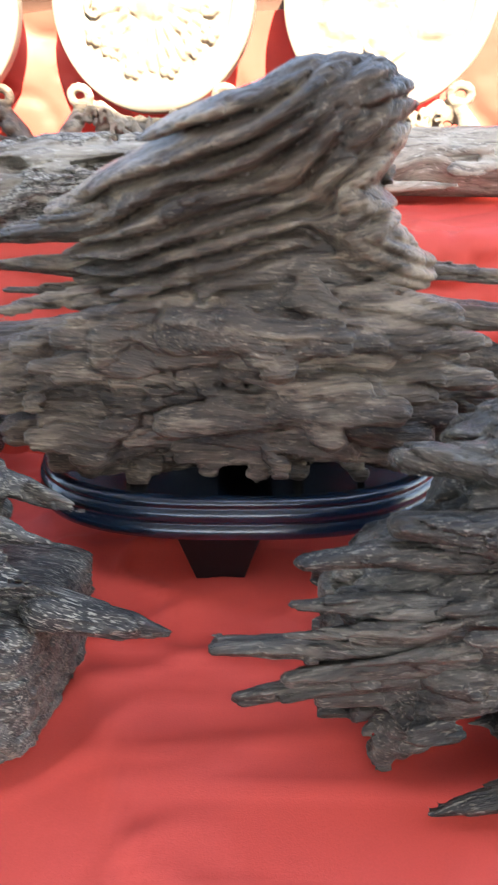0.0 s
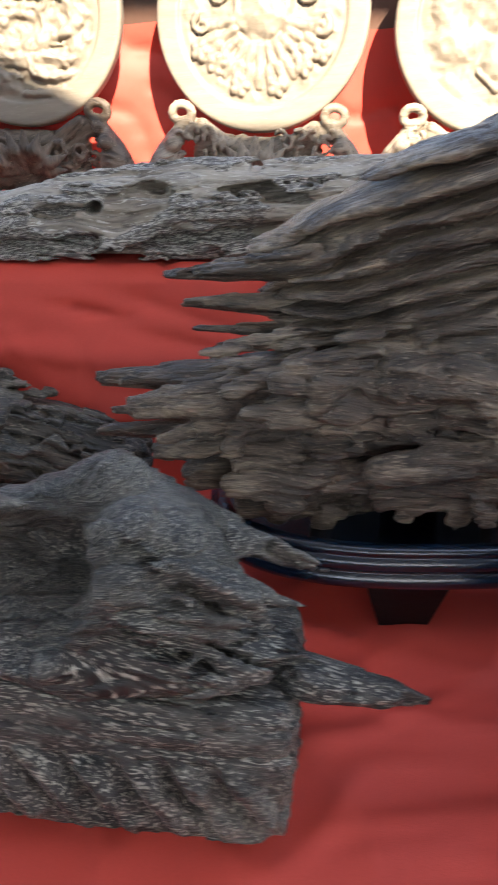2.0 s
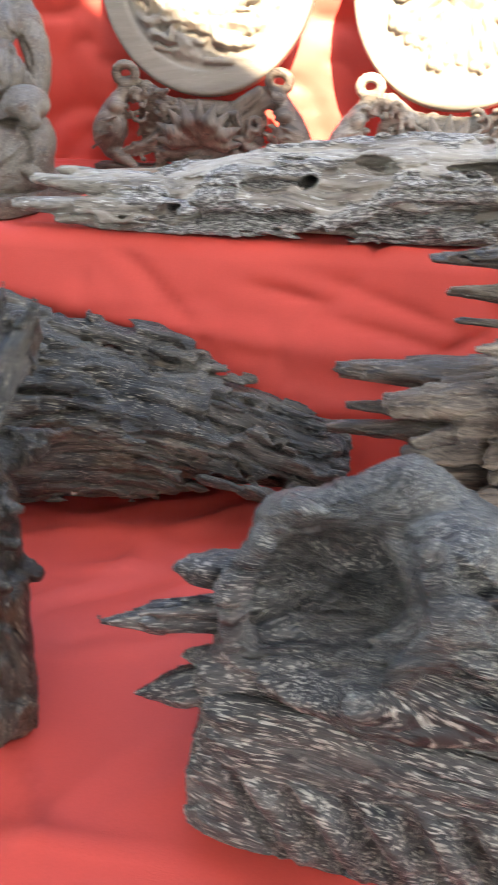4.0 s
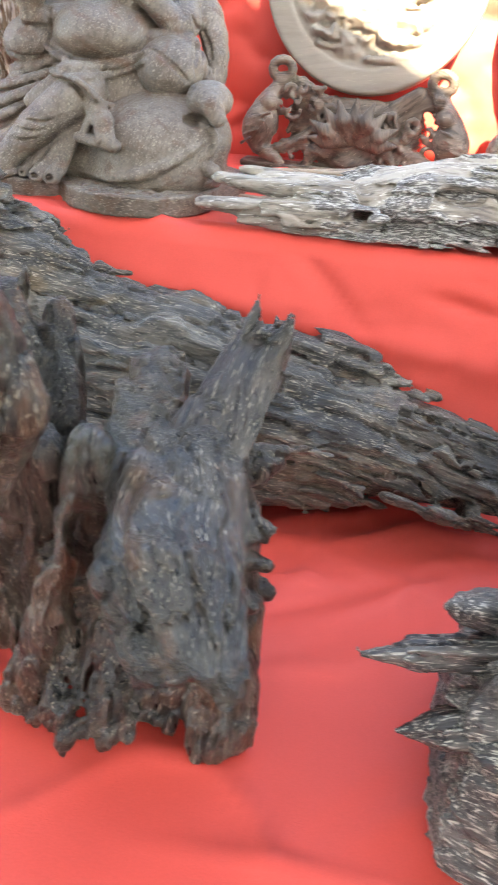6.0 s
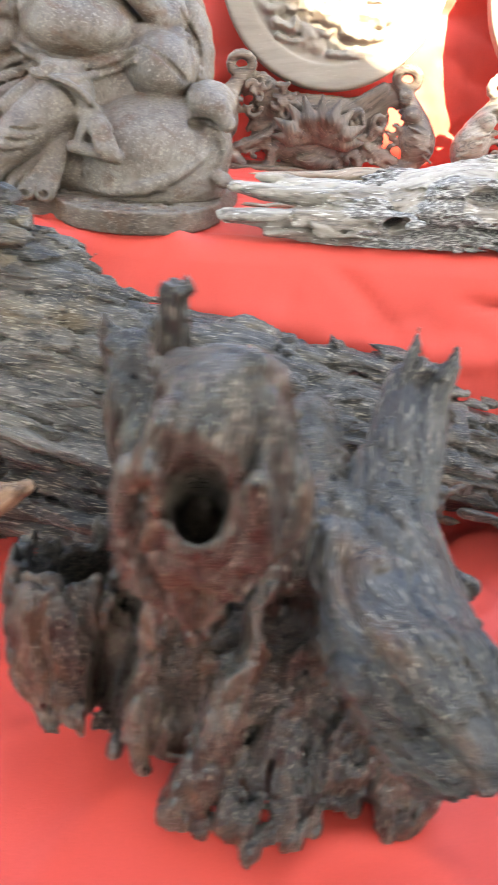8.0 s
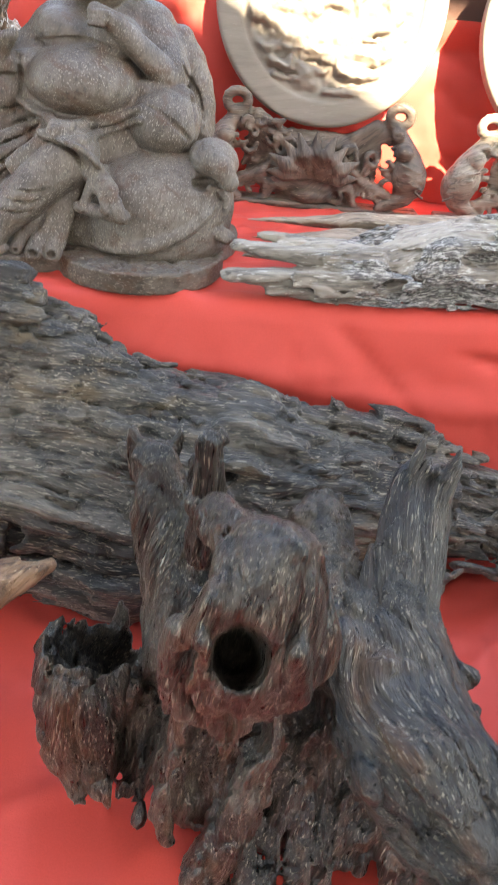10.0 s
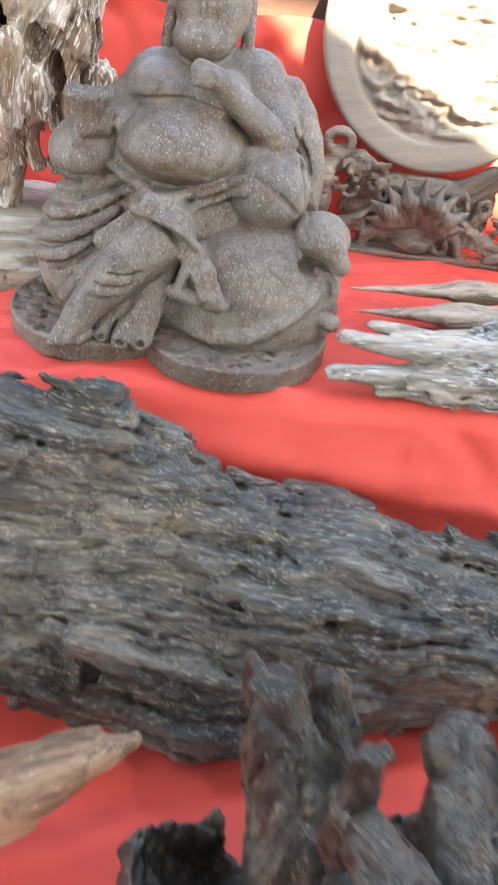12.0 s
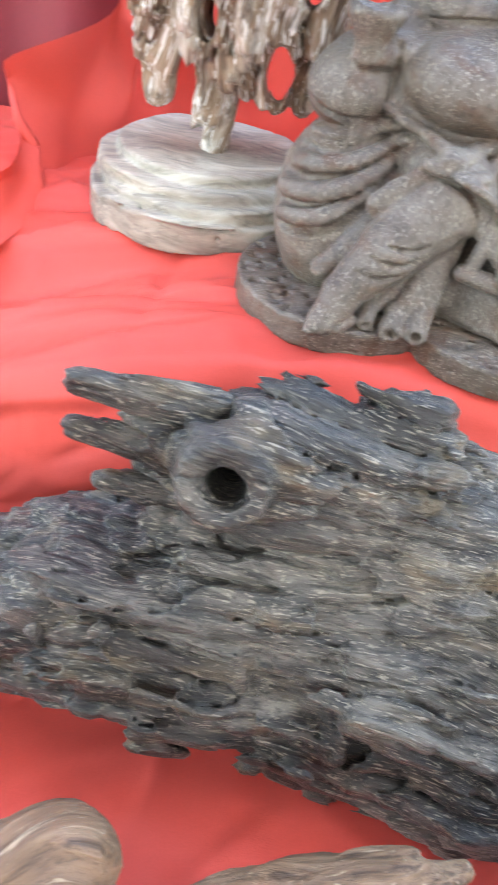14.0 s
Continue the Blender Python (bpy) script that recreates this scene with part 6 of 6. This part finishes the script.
for x, y, lean, yaw, kind in ((-0.545, 1.392, 9, -5, 0), (-0.165, 1.345, 11, -9, 1), (0.205, 1.33, 11, -10, 2)):
    carved_plate(x, y, lean, yaw, kind, 121 + kind)
    plate_stand(x, y, lean, yaw, 131 + kind, *((MAT_STAND, "pale brown") if kind else (MAT_CARVED, "dark brown")))


def white_sculpture():
    root = empty_at("bleached_sculpture", (-1.075, 1.26, SHELF), "bleached hanging driftwood sculpture on a pale stepped base", "driftwood")
    b = Clay((-1.22, 1.11, 1.012), (-0.94, 1.41, 1.105), 0.0026)
    gb = along((1, 0, 0.1), seed=66)
    tops = (1.048, 1.060, 1.071, 1.081)
    for i, (r, top) in enumerate(zip((0.121, 0.115, 0.110, 0.094), tops)):
        b.disc((-1.075 + 0.004 * math.sin(i * 2), 1.262 + 0.004 * i, (1.016 + top) / 2), r, (top - 1.016) / 2, 2, 0.0005, soft=0.0012)

    def sawn(p):
        tier = sum((p[:, 2] > h - 0.002).astype(float) for h in tops[:3])
        q = np.stack((p[:, 0] * 22 + tier * 7.3, p[:, 1] * 22, tier * 3.1), axis=1)
        return 0.007 * (vnoise(q, 67) - 0.5) + 0.0012 * (vnoise(p * np.array([90, 90, 20]), 68) - 0.5)
    b.carve(sawn)
    for x in (-1.135, -1.088, -1.052, -1.005):
        b.limb((x, 1.10, 1.014), (x + 0.002, 1.165, 1.044), 0.0016, 0.0014, 0.001, (1, 0, 0), 0.8, cut=True)
    b.skin("stepped_base", gb, MAT_PALE, root)
    c = Clay((-1.20, 1.15, 1.07), (-0.92, 1.37, 1.46), 0.0028)
    g = along((0.1, 0, 1), sway=0.02, seed=64)
    c.limb((-1.072, 1.262, 1.075), (-1.065, 1.262, 1.25), 0.019, 0.030, 0.012)
    rnd = random.Random(77)
    for i in range(30):
        a = rnd.uniform(0, 6.28)
        rr = rnd.uniform(0.03, 0.085)
        x, y = -1.055 + rr * math.cos(a), 1.26 + 0.75 * rr * math.sin(a)
        z = rnd.uniform(1.12, 1.20)
        r = rnd.uniform(0.019, 0.032)
        c.limb((x, y, z + 0.008), (x + rnd.uniform(-0.015, 0.02), y, z + 0.10), r * 0.6, r, 0.003)
        c.limb((x + 0.005, y, z + 0.09), (x * 0.8 - 1.055 * 0.2, y, 1.44), r, r, 0.004)
    c.carve(flakes(g, 0.012, 22, 12, 153))
    c.carve(bundles(g, 0.007, 30, 10, 151))
    c.carve(ridges(g, 0.003, 90, 20, 152))
    for x, z, w in ((-1.108, 1.150, 0.010), (-1.020, 1.165, 0.012), (-1.085, 1.205, 0.009), (-1.125, 1.235, 0.010), (-1.000, 1.240, 0.009)):
        c.limb((x, 1.10, z + 0.01), (x + 0.01, 1.42, z - 0.02), w, w, 0.003, (0, 0, 1), 2.2, cut=True)
    for i in range(14):
        x, z = -1.055 + rnd.uniform(-0.08, 0.08), rnd.uniform(1.14, 1.36)
        c.lump((x, 1.20 + rnd.uniform(-0.01, 0.02), z), (0.011, 0.03, 0.018), 0.006, cut=True)
    c.skin("hanging_wood", g, MAT_WHITE, root)


white_sculpture()
